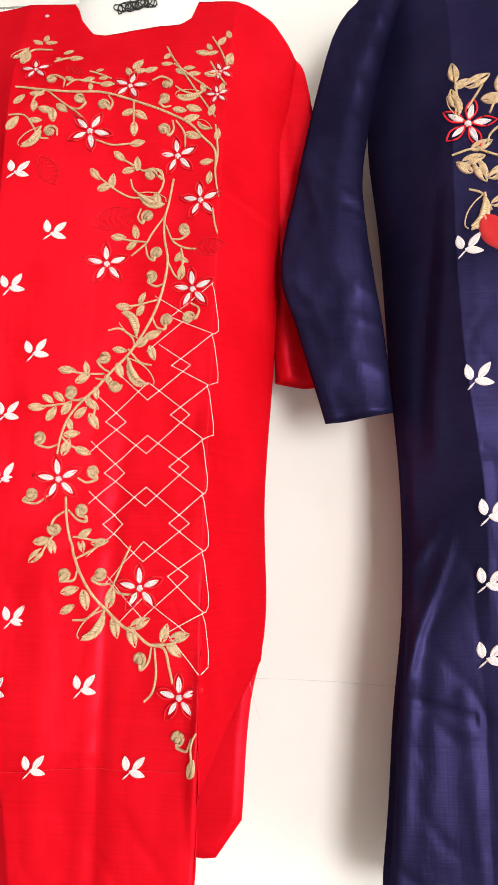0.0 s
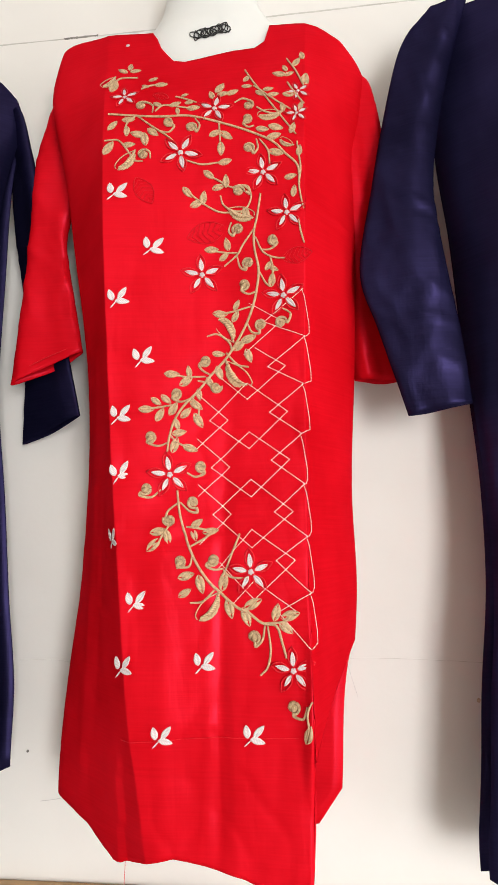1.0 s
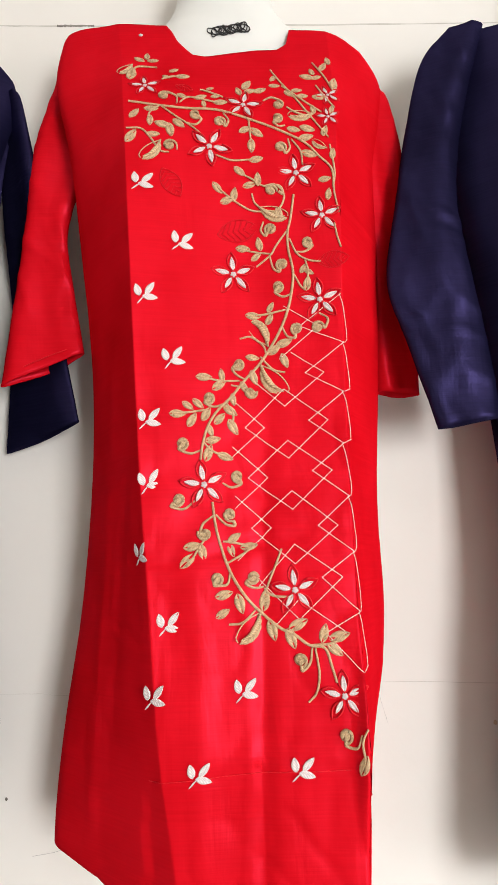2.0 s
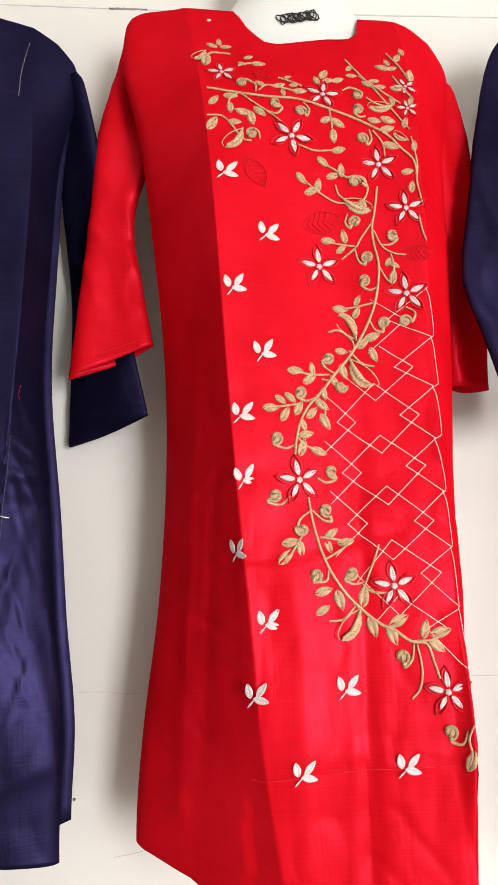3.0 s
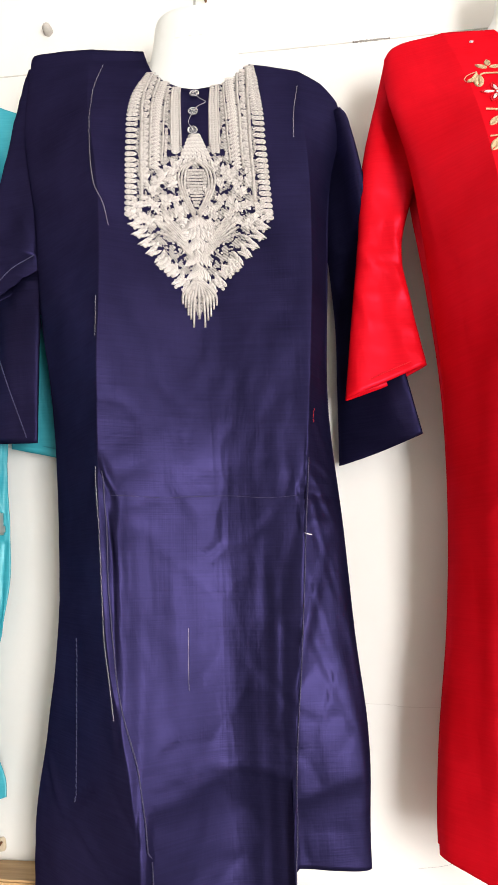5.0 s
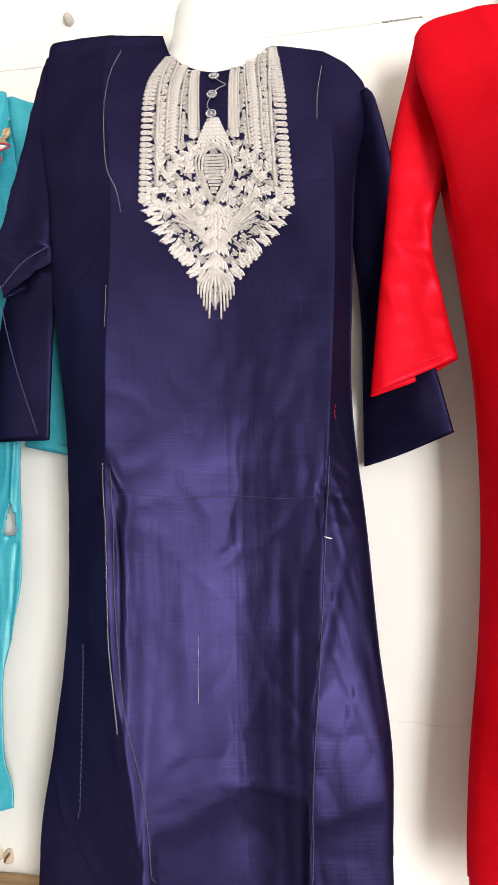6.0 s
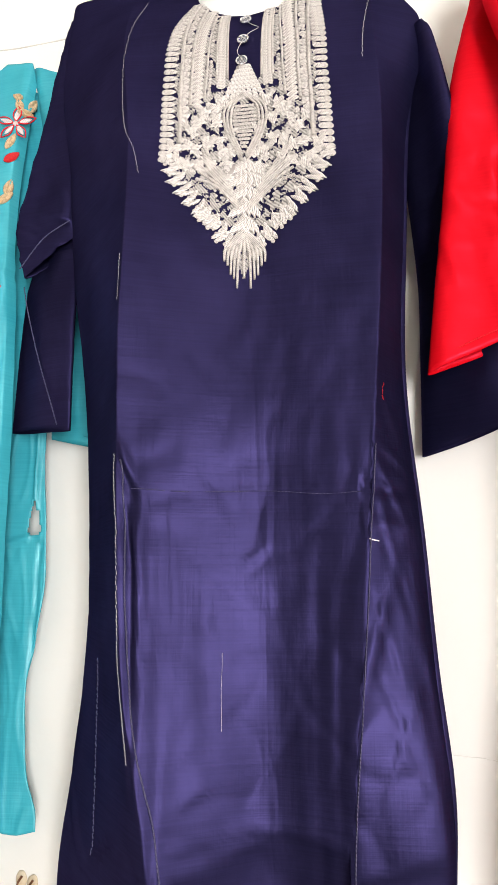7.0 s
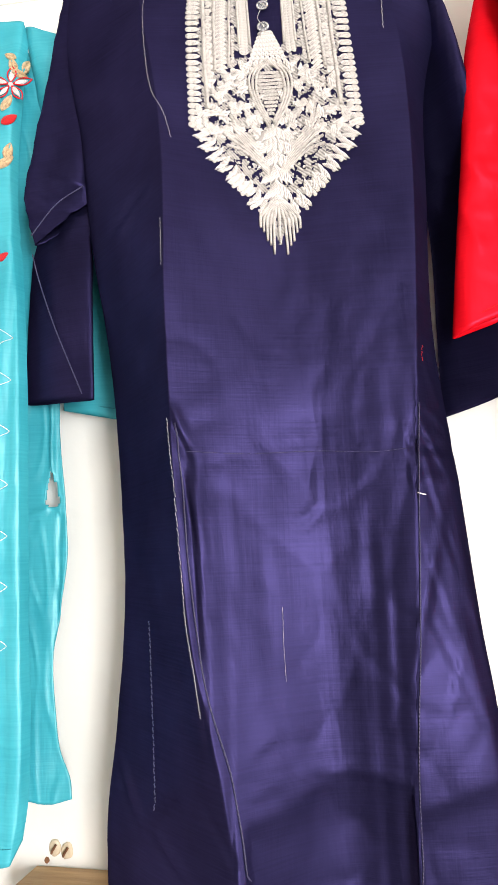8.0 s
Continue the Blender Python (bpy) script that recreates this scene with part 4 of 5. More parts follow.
vine(RED_FRONT, red, GOLD, [(-0.253, 1.393), (-0.242, 1.384), (-0.220, 1.382)], 0.0015)
vine(RED_FRONT, red, GOLD, [(-0.297, 1.352), (-0.280, 1.354), (-0.265, 1.368)], 0.0015)
vine(RED_FRONT, red, GOLD, [(-0.195, 1.322), (-0.192, 1.294), (-0.196, 1.273), (-0.206, 1.262)], 0.0015)
vine(RED_FRONT, red, GOLD, [(-0.199, 1.326), (-0.177, 1.327), (-0.158, 1.335)], 0.0015)
vine(RED_FRONT, red, GOLD, [(-0.142, 1.234), (-0.147, 1.218), (-0.146, 1.201), (-0.150, 1.187)], 0.0015)
vine(RED_FRONT, red, GOLD, [(-0.251, 1.934), (-0.247, 1.920), (-0.234, 1.910), (-0.220, 1.907)], 0.0015)
vine(RED_FRONT, red, GOLD, [(-0.195, 2.081), (-0.182, 2.071), (-0.161, 2.064)], 0.0015)
vine(RED_FRONT, red, GOLD, [(-0.136, 2.013), (-0.132, 1.969), (-0.135, 1.941), (-0.130, 1.903)], 0.0015)
vine(RED_FRONT, red, GOLD, [(-0.149, 2.185), (-0.134, 2.151), (-0.123, 2.116)], 0.0015)
vine(RED_FRONT, red, GOLD, [(-0.148, 2.129), (-0.139, 2.109), (-0.124, 2.082)], 0.0015)
vine(RED_FRONT, red, GOLD, [(-0.137, 1.886), (-0.135, 1.868), (-0.131, 1.849)], 0.0015)
curl(RED_FRONT, red, GOLD, [(-0.288, 2.066), (-0.281, 2.053), (-0.285, 2.042)], (-0.294, 2.049))
curl(RED_FRONT, red, GOLD, [(-0.341, 2.047), (-0.328, 2.044), (-0.320, 2.053)], (-0.328, 2.063))
curl(RED_FRONT, red, GOLD, [(-0.196, 2.023), (-0.194, 2.008), (-0.200, 1.999)], (-0.208, 2.008))
curl(RED_FRONT, red, GOLD, [(-0.354, 1.999), (-0.355, 2.009), (-0.360, 2.014)], (-0.364, 2.006))
curl(RED_FRONT, red, GOLD, [(-0.355, 2.085), (-0.356, 2.100), (-0.368, 2.109)], (-0.374, 2.102))
curl(RED_FRONT, red, GOLD, [(-0.229, 2.094), (-0.217, 2.101), (-0.205, 2.095)], (-0.208, 2.086))
curl(RED_FRONT, red, GOLD, [(-0.229, 1.841), (-0.225, 1.823), (-0.217, 1.817)], (-0.212, 1.827))
curl(RED_FRONT, red, GOLD, [(-0.194, 1.846), (-0.180, 1.846), (-0.170, 1.853)], (-0.175, 1.860))
curl(RED_FRONT, red, GOLD, [(-0.201, 1.784), (-0.213, 1.780), (-0.223, 1.786)], (-0.220, 1.795))
curl(RED_FRONT, red, GOLD, [(-0.216, 1.736), (-0.210, 1.723), (-0.200, 1.720)], (-0.196, 1.733))
curl(RED_FRONT, red, GOLD, [(-0.165, 1.755), (-0.154, 1.746), (-0.158, 1.734)], (-0.168, 1.734))
curl(RED_FRONT, red, GOLD, [(-0.267, 1.661), (-0.279, 1.668), (-0.285, 1.676)], (-0.277, 1.683))
curl(RED_FRONT, red, GOLD, [(-0.328, 1.566), (-0.340, 1.562), (-0.354, 1.567)], (-0.351, 1.575))
curl(RED_FRONT, red, GOLD, [(-0.291, 1.631), (-0.309, 1.624), (-0.321, 1.629)], (-0.317, 1.636))
curl(RED_FRONT, red, GOLD, [(-0.310, 1.484), (-0.298, 1.472), (-0.287, 1.470)], (-0.292, 1.484))
curl(RED_FRONT, red, GOLD, [(-0.313, 1.483), (-0.326, 1.473), (-0.330, 1.460)], (-0.324, 1.461))
curl(RED_FRONT, red, GOLD, [(-0.336, 1.502), (-0.349, 1.492), (-0.364, 1.495)], (-0.356, 1.504))
curl(RED_FRONT, red, GOLD, [(-0.301, 1.524), (-0.290, 1.518), (-0.278, 1.522)], (-0.282, 1.532))
curl(RED_FRONT, red, GOLD, [(-0.294, 1.413), (-0.298, 1.399), (-0.313, 1.399)], (-0.311, 1.406))
curl(RED_FRONT, red, GOLD, [(-0.253, 1.395), (-0.265, 1.394), (-0.275, 1.399)], (-0.267, 1.407))
curl(RED_FRONT, red, GOLD, [(-0.199, 1.323), (-0.202, 1.306), (-0.211, 1.297)], (-0.214, 1.309))
curl(RED_FRONT, red, GOLD, [(-0.147, 1.227), (-0.153, 1.212), (-0.165, 1.214)], (-0.166, 1.225))
curl(RED_FRONT, red, GOLD, [(-0.222, 1.950), (-0.210, 1.946), (-0.207, 1.934)], (-0.224, 1.939))
curl(RED_FRONT, red, GOLD, [(-0.199, 2.047), (-0.208, 2.045), (-0.215, 2.051)], (-0.210, 2.060))
curl(RED_FRONT, red, GOLD, [(-0.287, 1.654), (-0.270, 1.650), (-0.256, 1.642)], (-0.262, 1.644))
curl(RED_FRONT, red, GOLD, [(-0.236, 1.892), (-0.240, 1.879), (-0.234, 1.871)], (-0.226, 1.880))
for row in [(-0.425, 2.155, 80, 0.029), (-0.416, 2.194, 150, 0.018), (-0.405, 2.204, 90, 0.018), (-0.395, 2.192, 10, 0.017), (-0.362, 2.164, 30, 0.015), (-0.348, 2.149, 0.000, 0.020), (-0.373, 2.148, 150, 0.013), (-0.416, 2.065, 50, 0.020), (-0.392, 2.075, 0.000, 0.020), (-0.393, 2.052, -90, 0.019), (-0.376, 2.045, 160, 0.023), (-0.364, 2.034, -80, 0.024), (-0.352, 2.046, -40, 0.021), (-0.388, 2.026, 0.000, 0.019), (-0.419, 2.022, 60, 0.026), (-0.348, 2.101, -30, 0.016), (-0.321, 2.099, 20, 0.018), (-0.316, 2.084, -80, 0.014), (-0.292, 2.088, 0.000, 0.020), (-0.307, 2.118, 20, 0.011)]:
    leaf(RED_FRONT, red, GOLD, *row)
for row in [(-0.299, 2.101, 10, 0.014), (-0.265, 2.113, 110, 0.018), (-0.253, 2.128, 60, 0.023), (-0.248, 2.114, 20, 0.018), (-0.233, 2.116, 25, 0.019), (-0.258, 2.037, 30, 0.019), (-0.241, 2.033, -35, 0.022), (-0.249, 2.010, -90, 0.022), (-0.243, 1.988, 15, 0.020), (-0.211, 2.128, 0.000, 0.016), (-0.212, 2.146, 60, 0.016), (-0.191, 2.110, -45, 0.016), (-0.178, 2.118, 10, 0.016), (-0.170, 2.106, 10, 0.017), (-0.146, 2.103, -10, 0.019), (-0.187, 2.040, -10, 0.019), (-0.167, 2.042, -15, 0.022), (-0.170, 2.026, 15, 0.022), (-0.167, 1.998, -20, 0.022), (-0.147, 1.956, 10, 0.018)]:
    leaf(RED_FRONT, red, GOLD, *row)
for row in [(-0.143, 1.932, 80, 0.018), (-0.142, 2.038, 70, 0.019), (-0.161, 2.150, 160, 0.021), (-0.152, 2.162, 110, 0.016), (-0.134, 2.174, 60, 0.020), (-0.121, 2.133, 80, 0.027), (-0.125, 2.189, 100, 0.018), (-0.146, 2.148, 20, 0.016), (-0.156, 2.079, 100, 0.017), (-0.129, 2.077, 80, 0.017), (-0.133, 1.998, 80, 0.018), (-0.267, 1.968, -40, 0.020), (-0.242, 1.956, 90, 0.020), (-0.254, 1.948, 15, 0.019), (-0.299, 1.941, -50, 0.020), (-0.276, 1.932, 80, 0.021), (-0.286, 1.923, 25, 0.021), (-0.214, 1.903, -80, 0.022), (-0.266, 1.852, 0.000, 0.020), (-0.243, 1.859, 100, 0.020)]:
    leaf(RED_FRONT, red, GOLD, *row)
for row in [(-0.248, 1.840, 40, 0.017), (-0.184, 1.821, 60, 0.015), (-0.176, 1.816, -30, 0.015), (-0.179, 1.799, 80, 0.021), (-0.255, 1.753, -5, 0.021), (-0.231, 1.765, 60, 0.016), (-0.233, 1.748, 60, 0.018), (-0.215, 1.713, 20, 0.023), (-0.228, 1.704, 40, 0.021), (-0.215, 1.688, -70, 0.021), (-0.258, 1.693, -5, 0.018), (-0.322, 1.664, 0.000, 0.021), (-0.299, 1.668, 100, 0.017), (-0.303, 1.654, 35, 0.022), (-0.257, 1.665, -70, 0.021), (-0.356, 1.614, 0.000, 0.021), (-0.343, 1.625, -35, 0.017), (-0.330, 1.628, -40, 0.018), (-0.338, 1.606, 60, 0.021), (-0.320, 1.614, 60, 0.021)]:
    leaf(RED_FRONT, red, GOLD, *row)
for row in [(-0.303, 1.608, 45, 0.020), (-0.289, 1.619, -35, 0.021), (-0.286, 1.597, -60, 0.023), (-0.315, 1.592, -70, 0.017), (-0.285, 1.634, -80, 0.017), (-0.312, 1.580, 10, 0.020), (-0.318, 1.563, 70, 0.023), (-0.297, 1.558, -20, 0.021), (-0.270, 1.651, -60, 0.018), (-0.339, 1.446, 10, 0.022), (-0.327, 1.438, -80, 0.021), (-0.345, 1.429, 45, 0.025), (-0.288, 1.455, 35, 0.019), (-0.292, 1.440, -70, 0.018), (-0.270, 1.444, 10, 0.021), (-0.302, 1.387, 15, 0.022), (-0.283, 1.376, -75, 0.024), (-0.304, 1.365, 30, 0.019), (-0.253, 1.379, 80, 0.026), (-0.245, 1.344, -75, 0.025)]:
    leaf(RED_FRONT, red, GOLD, *row)
for row in [(-0.223, 1.334, -70, 0.025), (-0.214, 1.350, 25, 0.025), (-0.184, 1.339, 75, 0.022), (-0.166, 1.335, 15, 0.025), (-0.172, 1.320, -40, 0.022), (-0.147, 1.195, 70, 0.024)]:
    leaf(RED_FRONT, red, GOLD, *row)
for row in [(-0.378, 2.013, -125, 0.034), (-0.157, 2.069, -170, 0.031), (-0.240, 1.913, -25, 0.034), (-0.237, 1.710, 118, 0.037), (-0.246, 1.681, -55, 0.042), (-0.260, 1.364, -125, 0.036), (-0.426, 2.177, -120, 0.027), (-0.141, 2.007, 150, 0.020)]:
    feather(RED_FRONT, red, GOLD, *row)
for row in [(-0.403, 2.125, 100, 0.019), (-0.259, 2.083, 80, 0.023), (-0.309, 2.006, 62, 0.026), (-0.187, 1.967, 97, 0.024), (-0.154, 1.899, 95, 0.023), (-0.280, 1.813, 95, 0.025), (-0.163, 1.774, 95, 0.025), (-0.324, 1.522, 100, 0.025), (-0.216, 1.390, 95, 0.024), (-0.164, 1.268, 93, 0.023), (-0.132, 2.108, 110, 0.016), (-0.135, 2.064, 100, 0.015)]:
    flower(RED_FRONT, red, *row)
for row in [(-0.401, 1.945, 0.032), (-0.348, 1.857, 0.032), (-0.396, 1.778, 0.031), (-0.361, 1.690, 0.031), (-0.391, 1.608, 0.030), (-0.391, 1.528, 0.030), (-0.369, 1.356, 0.030), (-0.386, 1.274, 0.030), (-0.279, 1.278, 0.029), (-0.335, 1.188, 0.029), (-0.216, 1.191, 0.029)]:
    butterfly_sprig(RED_FRONT, red, *row)
LATTICE_A = [(-0.258, 1.596), (-0.256, 1.530), (-0.254, 1.466)]
LATTICE_B = [(-0.218, 1.636), (-0.216, 1.566), (-0.214, 1.500), (-0.214, 1.433), (-0.212, 1.367)]
LATTICE_C = [(-0.180, 1.737), (-0.176, 1.670), (-0.175, 1.604), (-0.174, 1.537), (-0.171, 1.467), (-0.170, 1.404), (-0.169, 1.339)]
LATTICE_D = [(-0.135, 1.781), (-0.135, 1.711), (-0.139, 1.642), (-0.144, 1.572), (-0.142, 1.503), (-0.141, 1.434), (-0.139, 1.362), (-0.141, 1.294)]


def lattice(sheet, thing, mat):
    """Trellis of diagonal running stitch; the lines overlap into a small lozenge at each crossing."""
    w, h = 0.0125, 0.0118

    def line(p, q, name="trellis_line"):
        seam(sheet, thing, name, mat, [p, q], 0.0006, twist=True)

    def near(z, col, above):
        return [(X, Z) for X, Z in col if 0.0 < (Z - z if above else z - Z) < 0.06]
    for x, z in LATTICE_A:
        line((x + w, z), (x - 0.032, z + 0.041))
        line((x + w, z), (x - 0.030, z - 0.039))
        for X, Z in near(z, LATTICE_B, True):
            line((x - w, z), (X, Z + h))
        for X, Z in near(z, LATTICE_B, False):
            line((x - w, z), (X, Z - h))
    for x, z in LATTICE_B:
        for X, Z in near(z, LATTICE_C, True):
            line((x, z - h), (X + w, Z))
        for X, Z in near(z, LATTICE_C, False):
            line((x, z + h), (X + w, Z))
    for x, z in LATTICE_C:
        for X, Z in near(z, LATTICE_D, True) + near(z, LATTICE_D, False):
            line((x - w, z), (X, Z))
    for p, (x, z) in (((-0.206, 1.699), LATTICE_C[1]), ((-0.213, 1.766), LATTICE_C[0]), ((-0.222, 1.690), LATTICE_C[0])):
        line(p, (x + w, z))
    for p, (x, z), s in (((-0.262, 1.664), LATTICE_B[0], -1), ((-0.262, 1.393), LATTICE_B[3], 1), ((-0.258, 1.403), LATTICE_B[4], -1), ((-0.243, 1.347), LATTICE_B[4], 1)):
        line(p, (x, z + s * h))
    for (x, z), (X, Z) in zip(LATTICE_D[:-1], LATTICE_D[1:]):
        path = [(x - 0.002, z), (x + 0.001, z - 0.012), (x + 0.005, Z + 0.020), (x + 0.005, Z + 0.006), (X + 0.001, Z)]
        for p, q in zip(path[:-1], path[1:]):
            line(p, q, "scallop_line")


RED_SEAM = thread("red_seam_thread", (0.58, 0.004, 0.011), (0.72, 0.007, 0.018), 0.5, 0.3)
TRELLIS = thread("trellis_thread", (0.76, 0.46, 0.40), (0.90, 0.70, 0.64), 0.5, 0.3)
lattice(RED_FRONT, red, TRELLIS)
for row in [(-0.362, 1.945, -60, 0.05), (-0.272, 1.878, 15, 0.06), (-0.142, 1.832, 5, 0.045), (-0.345, 2.12, -30, 0.03)]:
    tone_leaf(RED_FRONT, red, RED_SEAM, *row)

# sewn lines of the red kurta
seam(RED_FRONT, red, "hem_seam", RED_SEAM, [(-0.395, 1.178), (-0.33, 1.182), (-0.26, 1.186), (-0.16, 1.188)], 0.0005, lift=0.0004)
butterfly_sprig(RED_FRONT, red, -0.402, 1.44, 0.03)
part("price_pin", DISC[WHITE.name], red, "small white plastic tag pin", RED_FRONT.place(-0.419, 2.268, 0, 0.0035, 0.001))


# ---- silver yoke ----
def yoke(s, d):
    """Place on the cloth of the yoke's own plan: s across from its axis, d down from the neck, in stitches."""
    z = float(np.interp(d, (-60, 0, 79, 260, 471, 520), (2.300, 2.223, 2.141, 1.977, 1.804, 1.764)))
    axis = float(np.interp(d, (0, 79, 260, 471), (-0.8687, -0.8643, -0.8587, -0.8526)))
    left = float(np.interp(d, (-60, 20, 100, 260), (0.00074, 0.00070, 0.00066, 0.00062)))
    right = float(np.interp(d, (-60, 20, 100, 260), (0.00078, 0.00073, 0.00070, 0.000725)))
    return axis + s * (left if s < 0 else right), z


def yoke_piece(pieces, me, s, d, angle, length, wide, lift=0.0012):
    x, z = yoke(s, d)
    m = NAVY_FRONT.place(x, z, angle, 1.0, lift)
    k = 0.00072
    pieces.append((me, m @ Matrix.Diagonal((length * k, wide * k * (2.0 if me.name.startswith("stitch_lobe") else 1.0), length * k * 0.5, 1))))


def group(name, pieces, thing):
    """A motif whose stitched pieces lie side by side, each an object on a shared mesh."""
    first = joined(name, pieces[:1], pieces[0][0].materials[0])
    motif = part(name, first, thing)
    for me, m in pieces[1:]:
        part("knot" if me.name.startswith("stitch_knot") else "cord" if "lobe" not in me.name else "stitch", me, motif, matrix=m)
    return motif


def yoke_line(points, n):
    return [yoke(s, d) for s, d in spline(points, n)]


def yoke_cord(name, points, radius, n=40, lift=0.0012):
    path = [NAVY_FRONT.on(x, z, lift) for x, z in yoke_line(points, n)]
    return tube_mesh(name, path, radius, SILVER, 6)


def build_yoke(thing):
    rng = random.Random(5)
    bead, lobe = DISC[SILVER.name], PLAIN[SILVER.name]
    for side in (-1, 1):
        flip = lambda pts: [(side * s, d) for s, d in pts]
        edge = flip([(118, -52), (130, -20), (142, 20), (150, 70), (154, 140), (155, 200), (156, 262)])
        beads = []
        run = spline(edge, 33)
        for k in range(33):
            s, d = run[k]
            yoke_piece(beads, bead, s, d, -24 * side, 8.8 if k > 3 else 6.8, 6.9)
            yoke_piece(beads, lobe, s - side * 9, d + 1, -16 * side, 21, 14, 0.0016)
        group("beaded_border", beads, thing)
        for pts, r in ((flip([(108, -50), (116, -10), (122, 50), (126, 120), (127, 230)]), 0.0026), (flip([(88, -38), (96, 10), (103, 70), (107, 160)]), 0.0022),
                       (flip([(62, -18), (70, 40), (76, 110), (80, 150)]), 0.0016), (flip([(35, -12), (34, 40), (34, 110)]), 0.0018), (flip([(52, -15), (54, 40), (56, 110)]), 0.0016)):
            part("couched_cord", yoke_cord("couched_cord", pts, r), thing)
        chain = []
        run = spline(flip([(98, -44), (106, 0), (112, 60), (116, 120), (117, 180)]), 19)
        for k, (s, d) in enumerate(run):
            yoke_piece(chain, lobe, s, d, 48 * side if k % 2 else -48 * side, 16, 16)
            yoke_piece(chain, bead, s + side * 3, d + 5, 0, 4.2, 4.2)
        group("chain_stitch", chain, thing)
        band = []
        run = spline(flip([(74, -28), (83, 20), (90, 80), (94, 160)]), 30)
        for k, (s, d) in enumerate(run):
            yoke_piece(band, lobe, s, d, 5 * side + rng.uniform(-6, 6), 25, 13)
        group("satin_band", band, thing)
        zig = []
        run = spline(flip([(43, -14), (44, 30), (45, 75), (47, 125)]), 30)
        for k, (s, d) in enumerate(run):
            yoke_piece(zig, lobe, s - side * 4, d, 38, 12, 10)
            yoke_piece(zig, lobe, s + side * 4, d, -38, 12, 10)
        group("chevron_band", zig, thing)
        dots = []
        for s, d in spline(flip([(59, -16), (64, 40), (68, 100), (72, 140)]), 20):
            yoke_piece(dots, bead, s, d, 0, 3.6, 3.6)
        group("dot_row", dots, thing)
        # plume: long ribs that sweep up and out from the axis
        plume = []
        for k in range(7):
            a = 10 * k
            pts = flip([(10, 345 - 2 * k), (36, 318 - 5 * k), (62 + k, 300 - 8 * k), (92 - 2 * k, 292 - 14 * k)])
            plume.append((yoke_cord("rib", pts, 0.0021 - 0.0001 * k, 14), Matrix.Identity(4)))
        for k in range(9):
            for q in range(4):
                s, d = 26 + 8.5 * q + 2.2 * k, 312 - 9 * k + 6 * q
                yoke_piece(plume, bead, side * s, d, 0, 2.9, 2.9, 0.002)
        group("plume", plume, thing)
        # outer leaf fringe, from the beaded edge down to the tail
        fringe = []
        for s, d, a, l in ((160, 262, 160, 34), (150, 282, 205, 42), (140, 300, 212, 46), (126, 318, 218, 46), (112, 334, 226, 44), (96, 350, 236, 40), (82, 362, 246, 36), (66, 372, 252, 36),
                           (52, 388, 248, 36), (40, 404, 252, 36), (30, 420, 258, 34), (60, 394, 228, 30), (76, 372, 222, 30), (92, 360, 214, 30)):
            ang = a if side < 0 else 180 - a
            for q in (-1, 0, 1):
                yoke_piece(fringe, lobe, side * (s - 9 - 6 * abs(q)), d - 3 + 6 * q, ang + 15 * q * side, 0.86 * l * (1 - 0.12 * abs(q)), 10, 0.0014)
                yoke_piece(fringe, bead, side * (s - 4 - 5 * abs(q)), d + 2 + 7 * q, 0, 3.6, 3.6, 0.0016)
        group("leaf_fringe", fringe, thing)
        # scrolls between the bands and the plume
        scroll = []
        for s, d, a in ((118, 185, 60), (104, 205, 20), (90, 190, 110), (76, 175, 60), (62, 165, 130), (54, 185, 80), (112, 232, 150), (92, 240, 60), (72, 225, 30), (126, 262, 10), (110, 270, 60),
                        (52, 222, 110), (40, 240, 70), (30, 262, 100), (84, 268, 20), (66, 258, 50), (134, 240, 90), (24, 292, 60), (46, 150, 50), (28, 200, 80), (20, 236, 95)):
            for q in range(4):
                ang = a + 34 * (q - 1) + rng.uniform(-8, 8)
                yoke_piece(scroll, lobe, side * (s + rng.uniform(-5, 5)), d + rng.uniform(-5, 5), ang if side > 0 else 180 - ang, rng.uniform(24, 34), 12, 0.001 + 0.0004 * q)
            yoke_piece(scroll, bead, side * (s + 9), d - 8, 0, 6, 6, 0.0018)
        group("scrollwork", scroll, thing)
    # crown, pointed medallion, acanthus and tail on the axis
    crown = []
    for k in range(8):
        w = 12 + 4.3 * k
        for q in range(-3, 4):
            yoke_piece(crown, lobe, q * w / 3.6, 90 + 7.5 * k, 90 + 6 * q, 14, 12, 0.0014)
    group("crown_motif", crown, thing)
    medal = []
    for k in range(3):
        for side in (-1, 1):
            pts = [(side * 2, 142 - 2 * k), (side * (24 + 7 * k), 162), (side * (26 + 6 * k), 200), (side * (3 + k), 246 + 5 * k)]
            medal.append((yoke_cord("rim", pts, 0.0019, 18, 0.0018), Matrix.Identity(4)))
    for i in range(-4, 5):
        for j in range(12):
            s, d = i * 5.4 + (2.7 if j % 2 else 0), 160 + j * 6.4
            if abs(s) < 25 - 0.35 * abs(d - 180) * (1.0 if d > 180 else 0.5):
                yoke_piece(medal, bead, s, d, 0, 3.3, 3.6, 0.0016)
    group("medallion", medal, thing)
    centre = []
    for d, l, spread in ((262, 34, 34), (286, 38, 44), (310, 40, 36), (338, 40, 30), (366, 40, 26), (392, 40, 30)):
        for q in range(-3, 4):
            yoke_piece(centre, lobe, q * spread / 4.5, d + 3 * abs(q), -90 + 11 * q, l, 12, 0.0016 + 0.0002 * (3 - abs(q)))
    group("acanthus", centre, thing)
    tail = []
